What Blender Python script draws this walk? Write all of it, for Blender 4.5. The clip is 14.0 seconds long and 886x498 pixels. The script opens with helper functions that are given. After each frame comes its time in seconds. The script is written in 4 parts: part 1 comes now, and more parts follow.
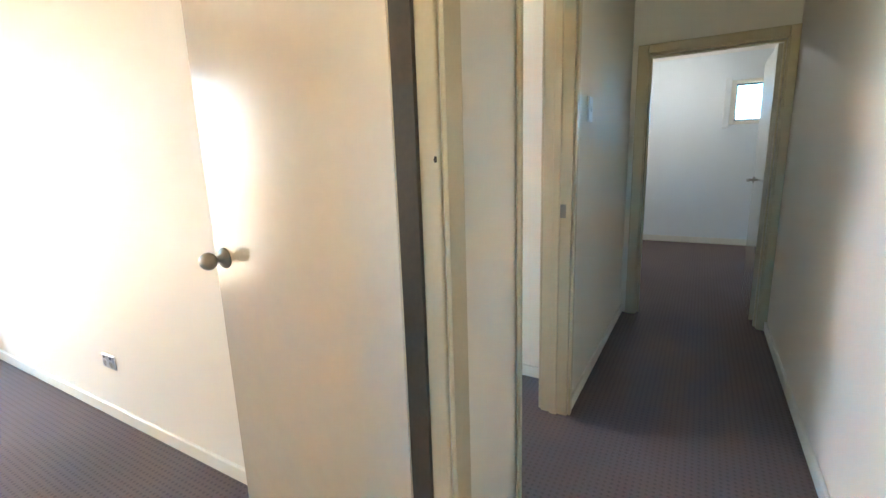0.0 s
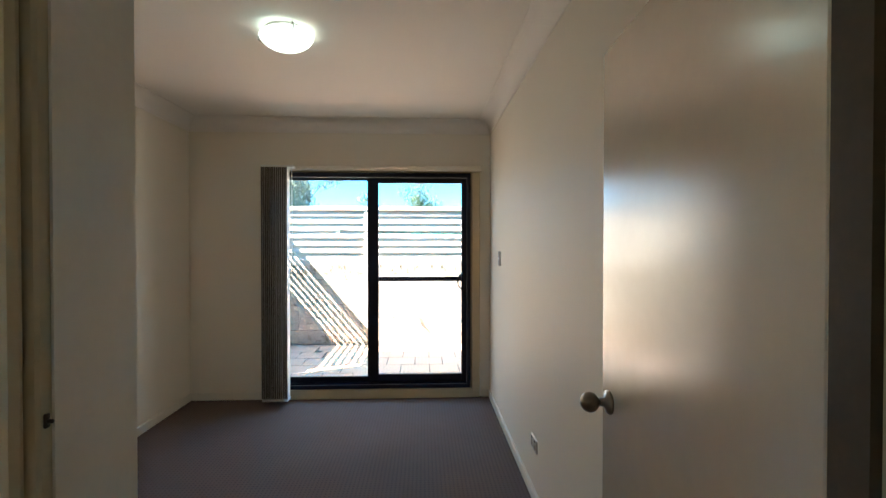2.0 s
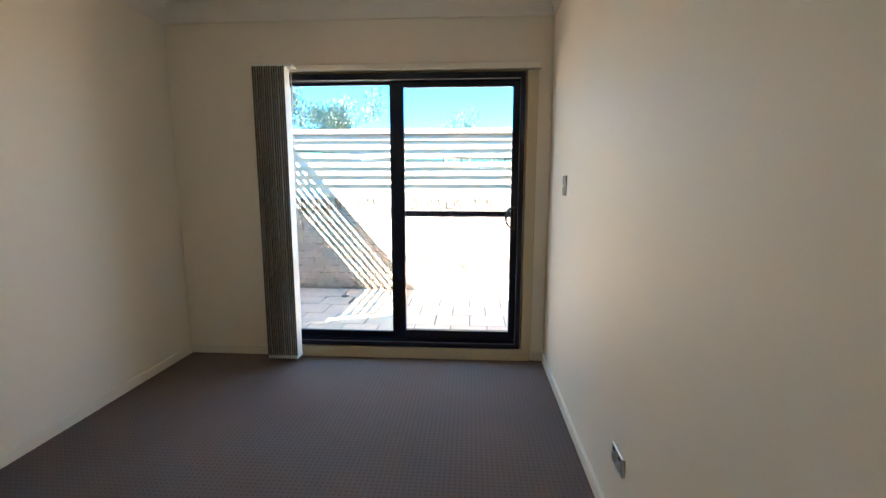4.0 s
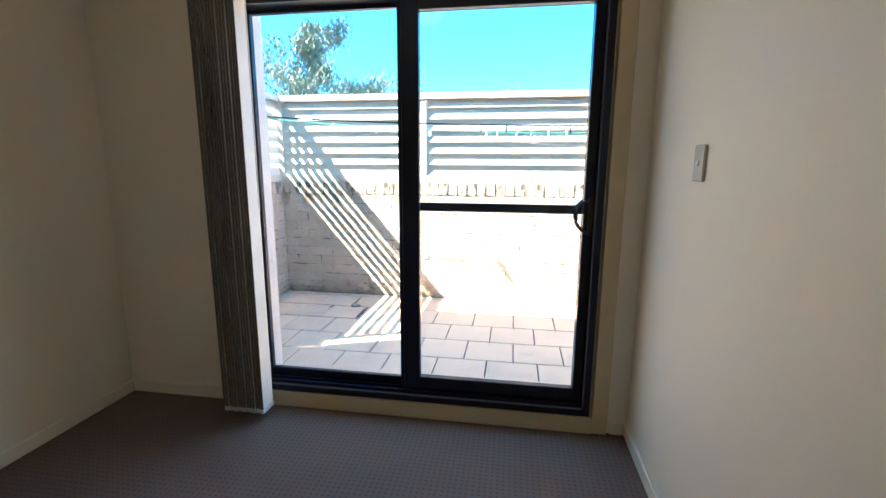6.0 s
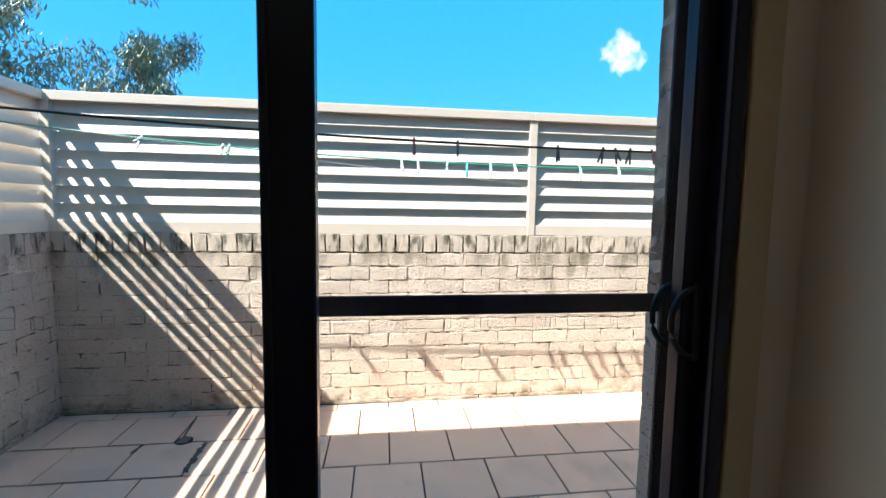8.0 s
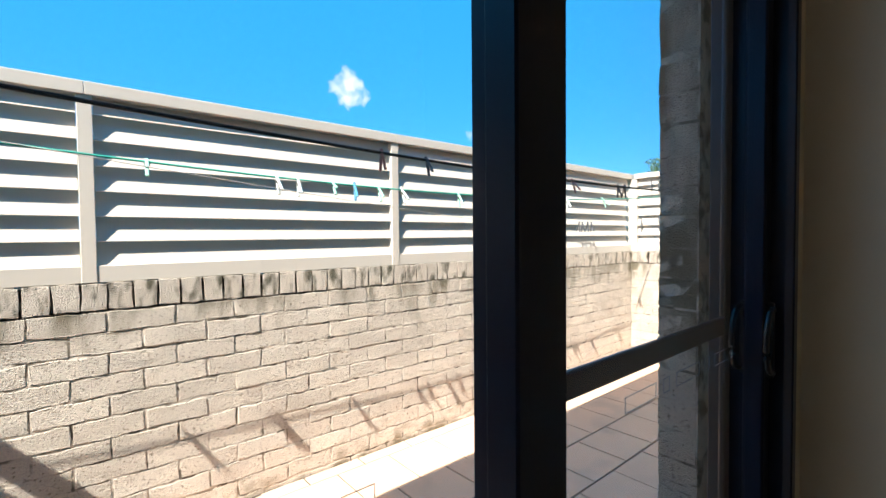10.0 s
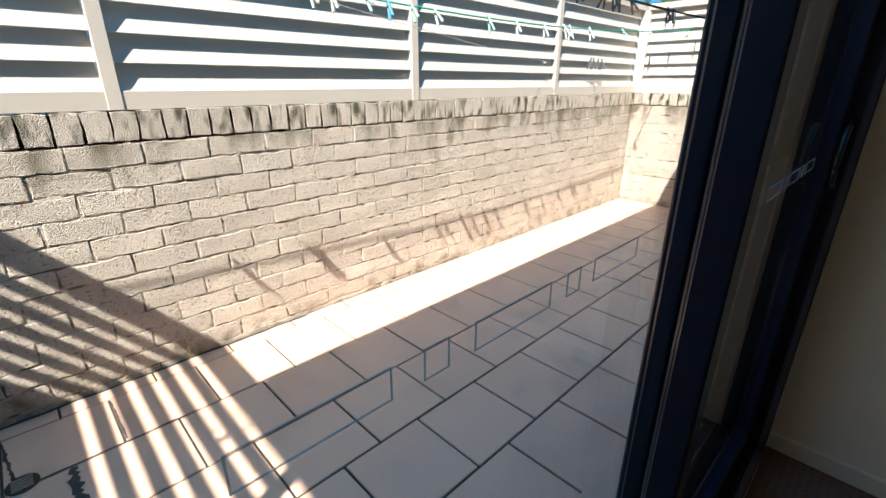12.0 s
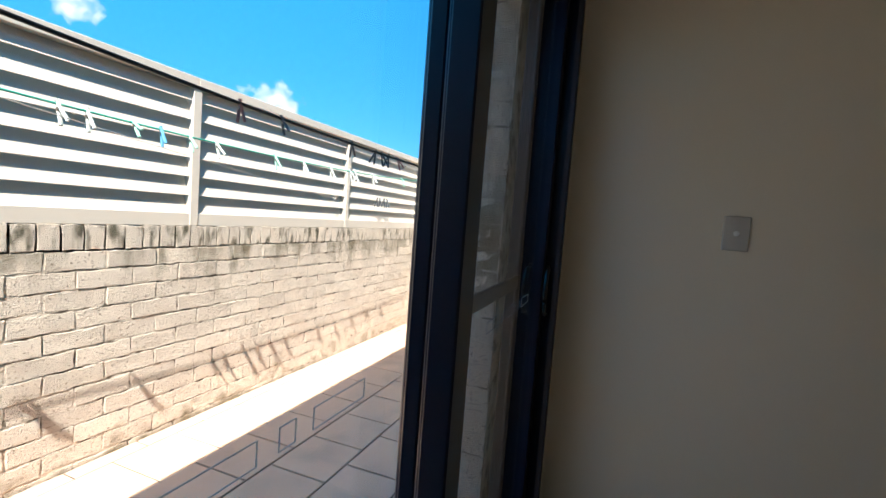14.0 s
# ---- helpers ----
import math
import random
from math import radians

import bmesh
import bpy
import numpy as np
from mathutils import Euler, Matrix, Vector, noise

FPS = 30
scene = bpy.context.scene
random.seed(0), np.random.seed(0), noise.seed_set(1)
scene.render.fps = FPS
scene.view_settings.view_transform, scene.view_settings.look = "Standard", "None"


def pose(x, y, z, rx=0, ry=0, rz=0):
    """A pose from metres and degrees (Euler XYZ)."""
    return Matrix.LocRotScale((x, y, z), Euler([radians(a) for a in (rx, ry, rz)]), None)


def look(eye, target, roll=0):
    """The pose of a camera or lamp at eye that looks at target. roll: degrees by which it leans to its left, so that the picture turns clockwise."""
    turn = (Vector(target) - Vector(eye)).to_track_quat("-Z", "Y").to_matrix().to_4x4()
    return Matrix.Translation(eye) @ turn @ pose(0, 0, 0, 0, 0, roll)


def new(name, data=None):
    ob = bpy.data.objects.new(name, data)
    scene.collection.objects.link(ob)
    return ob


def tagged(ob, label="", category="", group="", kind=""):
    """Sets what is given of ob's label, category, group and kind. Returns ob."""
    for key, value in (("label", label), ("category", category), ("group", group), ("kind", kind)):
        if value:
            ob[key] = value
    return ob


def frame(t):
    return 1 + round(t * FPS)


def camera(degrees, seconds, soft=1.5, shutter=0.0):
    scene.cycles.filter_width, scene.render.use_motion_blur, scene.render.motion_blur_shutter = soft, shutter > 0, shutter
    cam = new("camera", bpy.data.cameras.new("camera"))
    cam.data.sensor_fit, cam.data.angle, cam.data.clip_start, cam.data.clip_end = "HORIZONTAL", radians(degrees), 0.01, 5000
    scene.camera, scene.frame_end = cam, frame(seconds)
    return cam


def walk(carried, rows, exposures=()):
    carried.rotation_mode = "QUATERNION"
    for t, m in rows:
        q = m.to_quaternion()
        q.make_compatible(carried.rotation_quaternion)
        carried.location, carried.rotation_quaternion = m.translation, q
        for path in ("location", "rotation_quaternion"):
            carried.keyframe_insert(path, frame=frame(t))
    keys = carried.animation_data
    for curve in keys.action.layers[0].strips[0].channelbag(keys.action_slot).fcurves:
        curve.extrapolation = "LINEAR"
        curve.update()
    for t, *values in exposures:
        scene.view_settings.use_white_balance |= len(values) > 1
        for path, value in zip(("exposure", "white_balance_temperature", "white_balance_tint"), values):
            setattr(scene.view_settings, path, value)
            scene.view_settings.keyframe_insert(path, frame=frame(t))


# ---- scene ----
cam = camera(89.7, 14.0)
PATH = [
    (0, (0.077, 0.217, 1.237), (-0.908, 1.911, 0.837), -1.9),
    (0.2, (0.026, 0.266, 1.308), (-1.211, 1.786, 0.908), -2.0),
    (0.4, (-0.008, 0.318, 1.346), (-1.475, 1.626, 0.973), -2.9),
    (0.5, (-0.029, 0.361, 1.315), (-1.614, 1.531, 0.967), -3.3),
    (1, (-0.023, 0.478, 1.358), (-1.925, 1.062, 1.16), -1.5),
    (1.5, (0.003, 0.531, 1.393), (-1.981, 0.764, 1.287), -0.5),
    (2, (-0.001, 0.553, 1.393), (-1.999, 0.639, 1.37), -0.0),
    (2.5, (-0.127, 0.516, 1.401), (-2.125, 0.564, 1.343), 0.1),
    (3, (-0.417, 0.57, 1.338), (-2.414, 0.588, 1.226), 0.1),
    (3.5, (-0.639, 0.622, 1.307), (-2.627, 0.579, 1.092), 0.2),
    (5.8, (-1.879, 0.57, 1.248), (-3.82, 0.273, 0.867), 0.1),
    (6, (-1.983, 0.584, 1.264), (-3.925, 0.279, 0.899), 0.3),
    (6.5, (-2.328, 0.569, 1.278), (-4.283, 0.267, 0.98), 0.3),
    (7, (-2.65, 0.499, 1.278), (-4.61, 0.193, 1.028), 0.6),
    (7.5, (-2.956, 0.369, 1.282), (-4.942, 0.276, 1.071), 0.7),
    (8, (-3.2, 0.268, 1.272), (-5.174, 0.533, 1.098), 0.9),
    (10.5, (-3.849, -0.442, 1.302), (-5.31, 0.922, 1.233), -0.1),
    (11, (-3.906, -0.547, 1.325), (-5.354, 0.828, 1.21), 0.4),
    (11.5, (-3.913, -0.555, 1.239), (-5.338, 0.805, 0.893), -0.1),
    (12, (-3.94, -0.552, 1.216), (-5.277, 0.759, 0.513), 0.1),
    (12.5, (-3.938, -0.551, 1.225), (-5.246, 0.747, 0.449), 0.2),
    (13, (-3.93, -0.551, 1.23), (-5.205, 0.757, 0.415), 0.3),
    (13.5, (-3.912, -0.561, 1.235), (-5.044, 1.052, 0.898), 3.6),
    (14, (-3.857, -0.533, 1.255), (-4.57, 1.331, 1.119), 4.3),
]
EXPOSURES = [(0.0, 6.55), (0.5, 5.6), (1.0, 4.5), (1.5, 4.25), (2.0, 4.25), (3.0, 4.75), (3.5, 4.6), (6.0, 4.05), (6.5, 3.6), (7.0, 3.15), (7.5, 2.78), (8.0, 2.48), (10.5, 2.2), (12.5, 2.15), (14.0, 2.3)]
walk(cam, [(t, look(eye, target, roll)) for t, eye, target, roll in PATH], EXPOSURES)

# ---- world, sun and lamps ----
TO_SUN = Vector((0.41, -1.0, 1.185)).normalized()
world = bpy.data.worlds.new("sky")
scene.world = world
world.use_nodes = True
wn = world.node_tree.nodes
sky = wn.new("ShaderNodeTexSky")
sky.sky_type = 'NISHITA'
sky.sun_disc = False
sky.sun_elevation = math.asin(TO_SUN.z)
sky.sun_rotation = math.atan2(TO_SUN.x, TO_SUN.y)
sky.air_density, sky.dust_density, sky.ozone_density = 0.75, 0.0, 3.5
deep = wn.new("ShaderNodeHueSaturation")
deep.inputs["Saturation"].default_value = 1.25
world.node_tree.links.new(sky.outputs[0], deep.inputs["Color"])
even = wn.new("ShaderNodeMix")                             # a clear, even blue over the paler horizon
even.data_type = 'RGBA'
even.inputs["Factor"].default_value = 0.84
even.inputs["B"].default_value = (0.06, 0.96, 2.15, 1)
world.node_tree.links.new(deep.outputs[0], even.inputs["A"])
world.node_tree.links.new(even.outputs["Result"], wn["Background"].inputs[0])
wn["Background"].inputs[1].default_value = 0.12
sun_data = bpy.data.lights.new("sun", 'SUN')
sun_data.energy, sun_data.angle, sun_data.color = 3.3, radians(0.55), (1.0, 0.95, 0.88)
sun = new("sun", sun_data)
sun.matrix_world = look((0, 0, 20), Vector((0, 0, 20)) - TO_SUN)

day_data = bpy.data.lights.new("door_fill_light", 'AREA')     # added warm fill lamp in the glazed opening, besides sky and sunlit patio
day_data.shape, day_data.size, day_data.size_y = 'RECTANGLE', 1.66, 1.86
day_data.energy, day_data.color = 0.38, (1.0, 0.88, 0.66)
day = new("door_fill_light", day_data)
day.matrix_world = look((-4.03, 0.11, 1.06), (-3.0, 0.11, 1.06))


# ---- materials ----
def mat(name, color, rough=0.6, metal=0.0, vary=0.08, grain=60.0, stain=2.0, bump=0.1, depth=0.002, spec=0.5, random_vary=0.0, stretch=1.0):
    """Two scales of noise in the colour, fine relief in the bump."""
    m = bpy.data.materials.new(name)
    m.use_nodes = True
    nt = m.node_tree
    n, l = nt.nodes, nt.links
    b = n["Principled BSDF"]
    b.inputs["Roughness"].default_value = rough
    b.inputs["Metallic"].default_value = metal
    b.inputs["Specular IOR Level"].default_value = spec
    tc = n.new("ShaderNodeNewGeometry")
    big, small = n.new("ShaderNodeTexNoise"), n.new("ShaderNodeTexNoise")
    for tex, s in ((big, stain), (small, grain)):
        tex.inputs["Scale"].default_value = s
        tex.inputs["Detail"].default_value = 4
        if stretch != 1.0:
            mp = n.new("ShaderNodeMapping")
            mp.inputs["Scale"].default_value = (1, 1, stretch)
            l.new(tc.outputs["Position"], mp.inputs["Vector"])
            l.new(mp.outputs[0], tex.inputs["Vector"])
        else:
            l.new(tc.outputs["Position"], tex.inputs["Vector"])
    add = n.new("ShaderNodeMath")
    add.operation = 'ADD'
    l.new(big.outputs["Fac"], add.inputs[0])
    l.new(small.outputs["Fac"], add.inputs[1])
    last = add
    if random_vary:
        oi = n.new("ShaderNodeObjectInfo")
        ma = n.new("ShaderNodeMath")
        ma.operation = 'MULTIPLY_ADD'
        ma.inputs[1].default_value = random_vary
        l.new(oi.outputs["Random"], ma.inputs[0])
        l.new(add.outputs[0], ma.inputs[2])
        last = ma
    ramp = n.new("ShaderNodeMapRange")
    ramp.inputs["From Min"].default_value, ramp.inputs["From Max"].default_value = 0.6, 1.4 + random_vary
    ramp.inputs["To Min"].default_value, ramp.inputs["To Max"].default_value = 1 - vary, 1 + vary
    l.new(last.outputs[0], ramp.inputs["Value"])
    mix = n.new("ShaderNodeMix")
    mix.data_type, mix.blend_type = 'RGBA', 'MULTIPLY'
    mix.inputs["Factor"].default_value = 1.0
    mix.inputs["A"].default_value = (*color, 1)
    l.new(ramp.outputs[0], mix.inputs["B"])
    l.new(mix.outputs["Result"], b.inputs["Base Color"])
    if bump:
        bp = n.new("ShaderNodeBump")
        bp.inputs["Strength"].default_value, bp.inputs["Distance"].default_value = bump, depth
        l.new(small.outputs["Fac"], bp.inputs["Height"])
        l.new(bp.outputs[0], b.inputs["Normal"])
    return m


def darker_where(m, color, low, high, scale, z_low=None, z_high=None, stretch=1.0):
    """Grime of its own shape over the base colour: noise, thicker towards a height if given."""
    n, l = m.node_tree.nodes, m.node_tree.links
    b = n["Principled BSDF"]
    old = b.inputs["Base Color"].links[0].from_socket
    geo, tex, rng = n.new("ShaderNodeNewGeometry"), n.new("ShaderNodeTexNoise"), n.new("ShaderNodeMapRange")
    mp = n.new("ShaderNodeMapping")
    mp.inputs["Scale"].default_value = (1, 1, stretch)
    l.new(geo.outputs["Position"], mp.inputs["Vector"])
    l.new(mp.outputs[0], tex.inputs["Vector"])
    tex.inputs["Scale"].default_value, tex.inputs["Detail"].default_value = scale, 6
    value = tex.outputs["Fac"]
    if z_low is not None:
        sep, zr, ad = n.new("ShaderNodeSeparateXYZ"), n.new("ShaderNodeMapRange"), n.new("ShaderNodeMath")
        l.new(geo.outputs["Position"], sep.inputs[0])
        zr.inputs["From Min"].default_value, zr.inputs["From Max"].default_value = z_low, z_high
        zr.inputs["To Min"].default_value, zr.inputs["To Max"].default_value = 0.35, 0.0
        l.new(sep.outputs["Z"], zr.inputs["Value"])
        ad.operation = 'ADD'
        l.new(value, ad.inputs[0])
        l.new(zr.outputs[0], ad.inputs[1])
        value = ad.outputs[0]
    rng.inputs["From Min"].default_value, rng.inputs["From Max"].default_value = low, high
    l.new(value, rng.inputs["Value"])
    mix = n.new("ShaderNodeMix")
    mix.data_type = 'RGBA'
    l.new(rng.outputs[0], mix.inputs["Factor"])
    l.new(old, mix.inputs["A"])
    mix.inputs["B"].default_value = (*color, 1)
    l.new(mix.outputs["Result"], b.inputs["Base Color"])
    return m


def glass(name):
    m = bpy.data.materials.new(name)
    m.use_nodes = True
    n, l = m.node_tree.nodes, m.node_tree.links
    n.remove(n["Principled BSDF"])
    tr, gl, mix, fr = n.new("ShaderNodeBsdfTransparent"), n.new("ShaderNodeBsdfGlossy"), n.new("ShaderNodeMixShader"), n.new("ShaderNodeLayerWeight")
    tr.inputs[0].default_value = (0.97, 0.98, 0.98, 1)
    gl.inputs["Roughness"].default_value = 0.0
    fr.inputs["Blend"].default_value = 0.5
    pw, ma = n.new("ShaderNodeMath"), n.new("ShaderNodeMath")
    pw.operation, ma.operation = 'POWER', 'MULTIPLY_ADD'
    pw.inputs[1].default_value = 5
    ma.inputs[1].default_value, ma.inputs[2].default_value = 0.8, 0.03
    l.new(fr.outputs["Facing"], pw.inputs[0])
    l.new(pw.outputs[0], ma.inputs[0])
    l.new(ma.outputs[0], mix.inputs[0])
    l.new(tr.outputs[0], mix.inputs[1])
    l.new(gl.outputs[0], mix.inputs[2])
    l.new(mix.outputs[0], n["Material Output"].inputs[0])
    return m


def glowing(name, color, strength):
    m = mat(name, color, 0.3, vary=0.02, bump=0)
    b = m.node_tree.nodes["Principled BSDF"]
    b.inputs["Emission Color"].default_value = (*color, 1)
    b.inputs["Emission Strength"].default_value = strength
    return m


M_WALL = mat("wall_paint", (0.82, 0.745, 0.63), 0.55, vary=0.02, grain=180, stain=1.5, bump=0.06)
M_FARW = mat("white_wall_paint", (0.78, 0.79, 0.79), 0.6, vary=0.02, grain=180, stain=1.5, bump=0.06)
M_CEIL = mat("ceiling_paint", (0.85, 0.79, 0.73), 0.75, vary=0.02, grain=150, bump=0.05)
M_TRIM = mat("cream_gloss_paint", (0.58, 0.465, 0.29), 0.3, vary=0.04, grain=90, bump=0.04)
M_SKIRT = mat("skirting_paint", (0.78, 0.72, 0.62), 0.35, vary=0.03, grain=90, bump=0.04)
M_DOOR = mat("door_paint", (0.60, 0.505, 0.38), 0.24, vary=0.03, grain=25, stain=3, bump=0.02, depth=0.001, spec=1.0)
# dark brown stands in for the shade in the hinge rebate
M_REBATE_SHADE = mat("rebate_shade", (0.055, 0.034, 0.016), 0.6, vary=0.2, grain=60, stain=4, bump=0.1)
M_NICKEL = mat("satin_nickel", (0.32, 0.285, 0.25), 0.28, metal=1.0, vary=0.05, bump=0.02)
M_CHROME = mat("brushed_plate", (0.55, 0.55, 0.56), 0.35, metal=0.7, vary=0.04, bump=0.02)
M_PLATE = mat("switch_plastic", (0.56, 0.54, 0.51), 0.2, vary=0.02, bump=0)
M_BROWN = mat("dark_bronze", (0.06, 0.04, 0.03), 0.4, metal=0.6, vary=0.1, bump=0)
M_BLACKP = mat("black_plastic", (0.015, 0.015, 0.017), 0.35, vary=0.1, bump=0)
M_ALU = mat("navy_black_aluminium", (0.007, 0.010, 0.028), 0.33, metal=0.0, vary=0.15, grain=200, bump=0.03, spec=0.3)
M_GLASS = glass("window_glass")
M_STICKER = mat("sticker_outline", (0.75, 0.75, 0.76), 0.5, vary=0.02, bump=0)
# dark tone that paints the shaded gaps of the stacked slats
M_GAP_SHADE = mat("blind_gap_shade", (0.13, 0.11, 0.09), 0.9, vary=0.2, grain=200, bump=0)
M_STICKER.node_tree.nodes["Principled BSDF"].inputs["Alpha"].default_value = 0.5
M_BLIND = mat("blind_fabric", (0.78, 0.77, 0.75), 0.85, vary=0.08, grain=400, bump=0.15, depth=0.001)
M_WHITEP = mat("white_plastic", (0.8, 0.8, 0.78), 0.4, vary=0.02, bump=0)
M_MORTAR = darker_where(mat("mortar", (0.60, 0.52, 0.43), 0.95, vary=0.25, grain=90, stain=6, bump=0.9, depth=0.008),
                        (0.13, 0.105, 0.075), 0.48, 0.60, 16)
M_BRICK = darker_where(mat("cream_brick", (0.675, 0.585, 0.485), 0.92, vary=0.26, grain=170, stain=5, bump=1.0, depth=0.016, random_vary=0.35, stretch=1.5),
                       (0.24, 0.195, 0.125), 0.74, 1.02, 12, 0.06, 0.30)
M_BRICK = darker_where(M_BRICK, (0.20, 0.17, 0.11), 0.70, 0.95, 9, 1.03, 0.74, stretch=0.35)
M_BRICK = darker_where(M_BRICK, (0.27, 0.22, 0.16), 0.585, 0.67, 75, stretch=1.6)
M_CAP = darker_where(mat("capping_brick", (0.62, 0.535, 0.44), 0.92, vary=0.2, grain=170, stain=8, bump=1.0, depth=0.016, random_vary=0.5, stretch=1.3),
                     (0.10, 0.088, 0.055), 0.49, 0.66, 22, stretch=0.4)
M_GRIME = mat("mossy_joint", (0.17, 0.145, 0.105), 0.95, vary=0.45, grain=80, stain=14, bump=0.9, depth=0.006)
M_TILE = darker_where(mat("terracotta_cream_tile", (0.82, 0.535, 0.38), 0.40, vary=0.08, grain=40, stain=4, bump=0.08, random_vary=0.5),
                      (0.56, 0.38, 0.28), 0.52, 0.8, 5)
M_GROUT = mat("grout", (0.07, 0.062, 0.055), 0.95, vary=0.3, grain=60, stain=8, bump=0.6, depth=0.004)
M_FENCE = mat("cream_powder_coat", (0.60, 0.535, 0.455), 0.45, vary=0.04, grain=60, stain=3, bump=0.03)
M_LINE_B = mat("black_cord", (0.012, 0.012, 0.015), 0.6, vary=0.1, bump=0)
M_LINE_G = mat("green_cord", (0.03, 0.33, 0.25), 0.5, vary=0.1, bump=0)
M_WIRE = mat("grey_wire", (0.62, 0.58, 0.52), 0.45, vary=0.05, bump=0)
M_GROUND = mat("dry_grass_ground", (0.16, 0.16, 0.08), 0.95, vary=0.3, grain=3, stain=0.1, bump=0.3)
M_RENDER = mat("cream_cement_render", (0.84, 0.75, 0.67), 0.9, vary=0.1, grain=120, stain=3, bump=0.4, depth=0.004)
M_ROOF = mat("eave_paint", (0.80, 0.77, 0.72), 0.7, vary=0.04, bump=0.03)
M_BARK = mat("gum_bark", (0.22, 0.19, 0.165), 0.9, vary=0.35, grain=12, stain=3, bump=0.5, depth=0.01)
M_LEAF = mat("gum_leaf", (0.12, 0.16, 0.11), 0.5, vary=0.35, grain=8, stain=1.2, bump=0)
M_LEAF2 = mat("tree_leaf", (0.07, 0.12, 0.04), 0.55, vary=0.35, grain=8, stain=1.0, bump=0)
M_LAMP = glowing("frosted_lamp_glass", (0.80, 1.0, 0.91), 0.17)
M_LAMP2 = glowing("far_lamp_glass", (0.92, 0.97, 1.0), 0.7)


coat = M_DOOR.node_tree.nodes["Principled BSDF"].inputs
coat["Coat Weight"].default_value, coat["Coat Roughness"].default_value, coat["Coat IOR"].default_value = 1.0, 0.17, 1.6


def carpet_material():
    m = mat("dimpled_carpet", (0.155, 0.112, 0.100), 0.95, vary=0.18, grain=260, stain=1.2, bump=0.5, depth=0.003, spec=0.15)
    n, l = m.node_tree.nodes, m.node_tree.links
    b = n["Principled BSDF"]
    old = b.inputs["Base Color"].links[0].from_socket
    geo, sep = n.new("ShaderNodeNewGeometry"), n.new("ShaderNodeSeparateXYZ")
    l.new(geo.outputs["Position"], sep.inputs[0])
    waves = []
    for axis, pitch in (("X", 0.024), ("Y", 0.024)):
        mul, sn = n.new("ShaderNodeMath"), n.new("ShaderNodeMath")
        mul.operation, sn.operation = 'MULTIPLY', 'SINE'
        mul.inputs[1].default_value = 2 * math.pi / pitch
        l.new(sep.outputs[axis], mul.inputs[0])
        l.new(mul.outputs[0], sn.inputs[0])
        waves.append(sn)
    prod, rng = n.new("ShaderNodeMath"), n.new("ShaderNodeMapRange")
    prod.operation = 'ADD'
    l.new(waves[0].outputs[0], prod.inputs[0])
    l.new(waves[1].outputs[0], prod.inputs[1])
    rng.inputs["From Min"].default_value, rng.inputs["From Max"].default_value = 0.4, 1.7
    rng.inputs["To Min"].default_value, rng.inputs["To Max"].default_value = 1.0, 0.70
    l.new(prod.outputs[0], rng.inputs["Value"])
    mix = n.new("ShaderNodeMix")
    mix.data_type, mix.blend_type = 'RGBA', 'MULTIPLY'
    mix.inputs["Factor"].default_value = 1.0
    l.new(old, mix.inputs["A"])
    l.new(rng.outputs[0], mix.inputs["B"])
    l.new(mix.outputs["Result"], b.inputs["Base Color"])
    bp = n.new("ShaderNodeBump")
    bp.inputs["Strength"].default_value, bp.inputs["Distance"].default_value = 0.6, 0.004
    l.new(rng.outputs[0], bp.inputs["Height"])
    l.new(b.inputs["Normal"].links[0].from_socket, bp.inputs["Normal"])
    l.new(bp.outputs[0], b.inputs["Normal"])
    return m


M_CARPET = carpet_material()


# ---- mesh helpers ----
def box(bm, x0, y0, z0, x1, y1, z1, bevel=0.0, turn=None):
    """A box, with rounded edges if bevel is given; turn is a matrix about its own centre."""
    made = bmesh.ops.create_cube(bm, size=1)
    c = Vector(((x0 + x1) / 2, (y0 + y1) / 2, (z0 + z1) / 2))
    m = Matrix.Translation(c) @ (turn or Matrix()) @ Matrix.Diagonal((abs(x1 - x0), abs(y1 - y0), abs(z1 - z0), 1))
    bmesh.ops.transform(bm, matrix=m, verts=made["verts"])
    if bevel:
        edges = list({e for v in made["verts"] for e in v.link_edges})
        bmesh.ops.bevel(bm, geom=edges, offset=bevel, segments=1, profile=0.5, affect='EDGES', clamp_overlap=True)
    return bm


def rod(bm, a, b, r0, r1=None, sides=10):
    a, b = Vector(a), Vector(b)
    d = b - a
    m = Matrix.Translation((a + b) / 2) @ d.to_track_quat("Z", "Y").to_matrix().to_4x4()
    bmesh.ops.create_cone(bm, cap_ends=True, segments=sides, radius1=r0, radius2=r0 if r1 is None else r1, depth=d.length, matrix=m)
    return bm


def lathe(bm, profile, m=None, steps=28):
    """Turns (radius, height) pairs about z."""
    m = m or Matrix()
    rings = [[bm.verts.new(m @ Vector((r * math.cos(2 * math.pi * i / steps), r * math.sin(2 * math.pi * i / steps), h))) for i in range(steps)] for r, h in profile]
    for lo, hi in zip(rings, rings[1:]):
        for i in range(steps):
            bm.faces.new((lo[i], lo[(i + 1) % steps], hi[(i + 1) % steps], hi[i]))
    bm.faces.new(rings[0][::-1])
    bm.faces.new(rings[-1])
    return bm


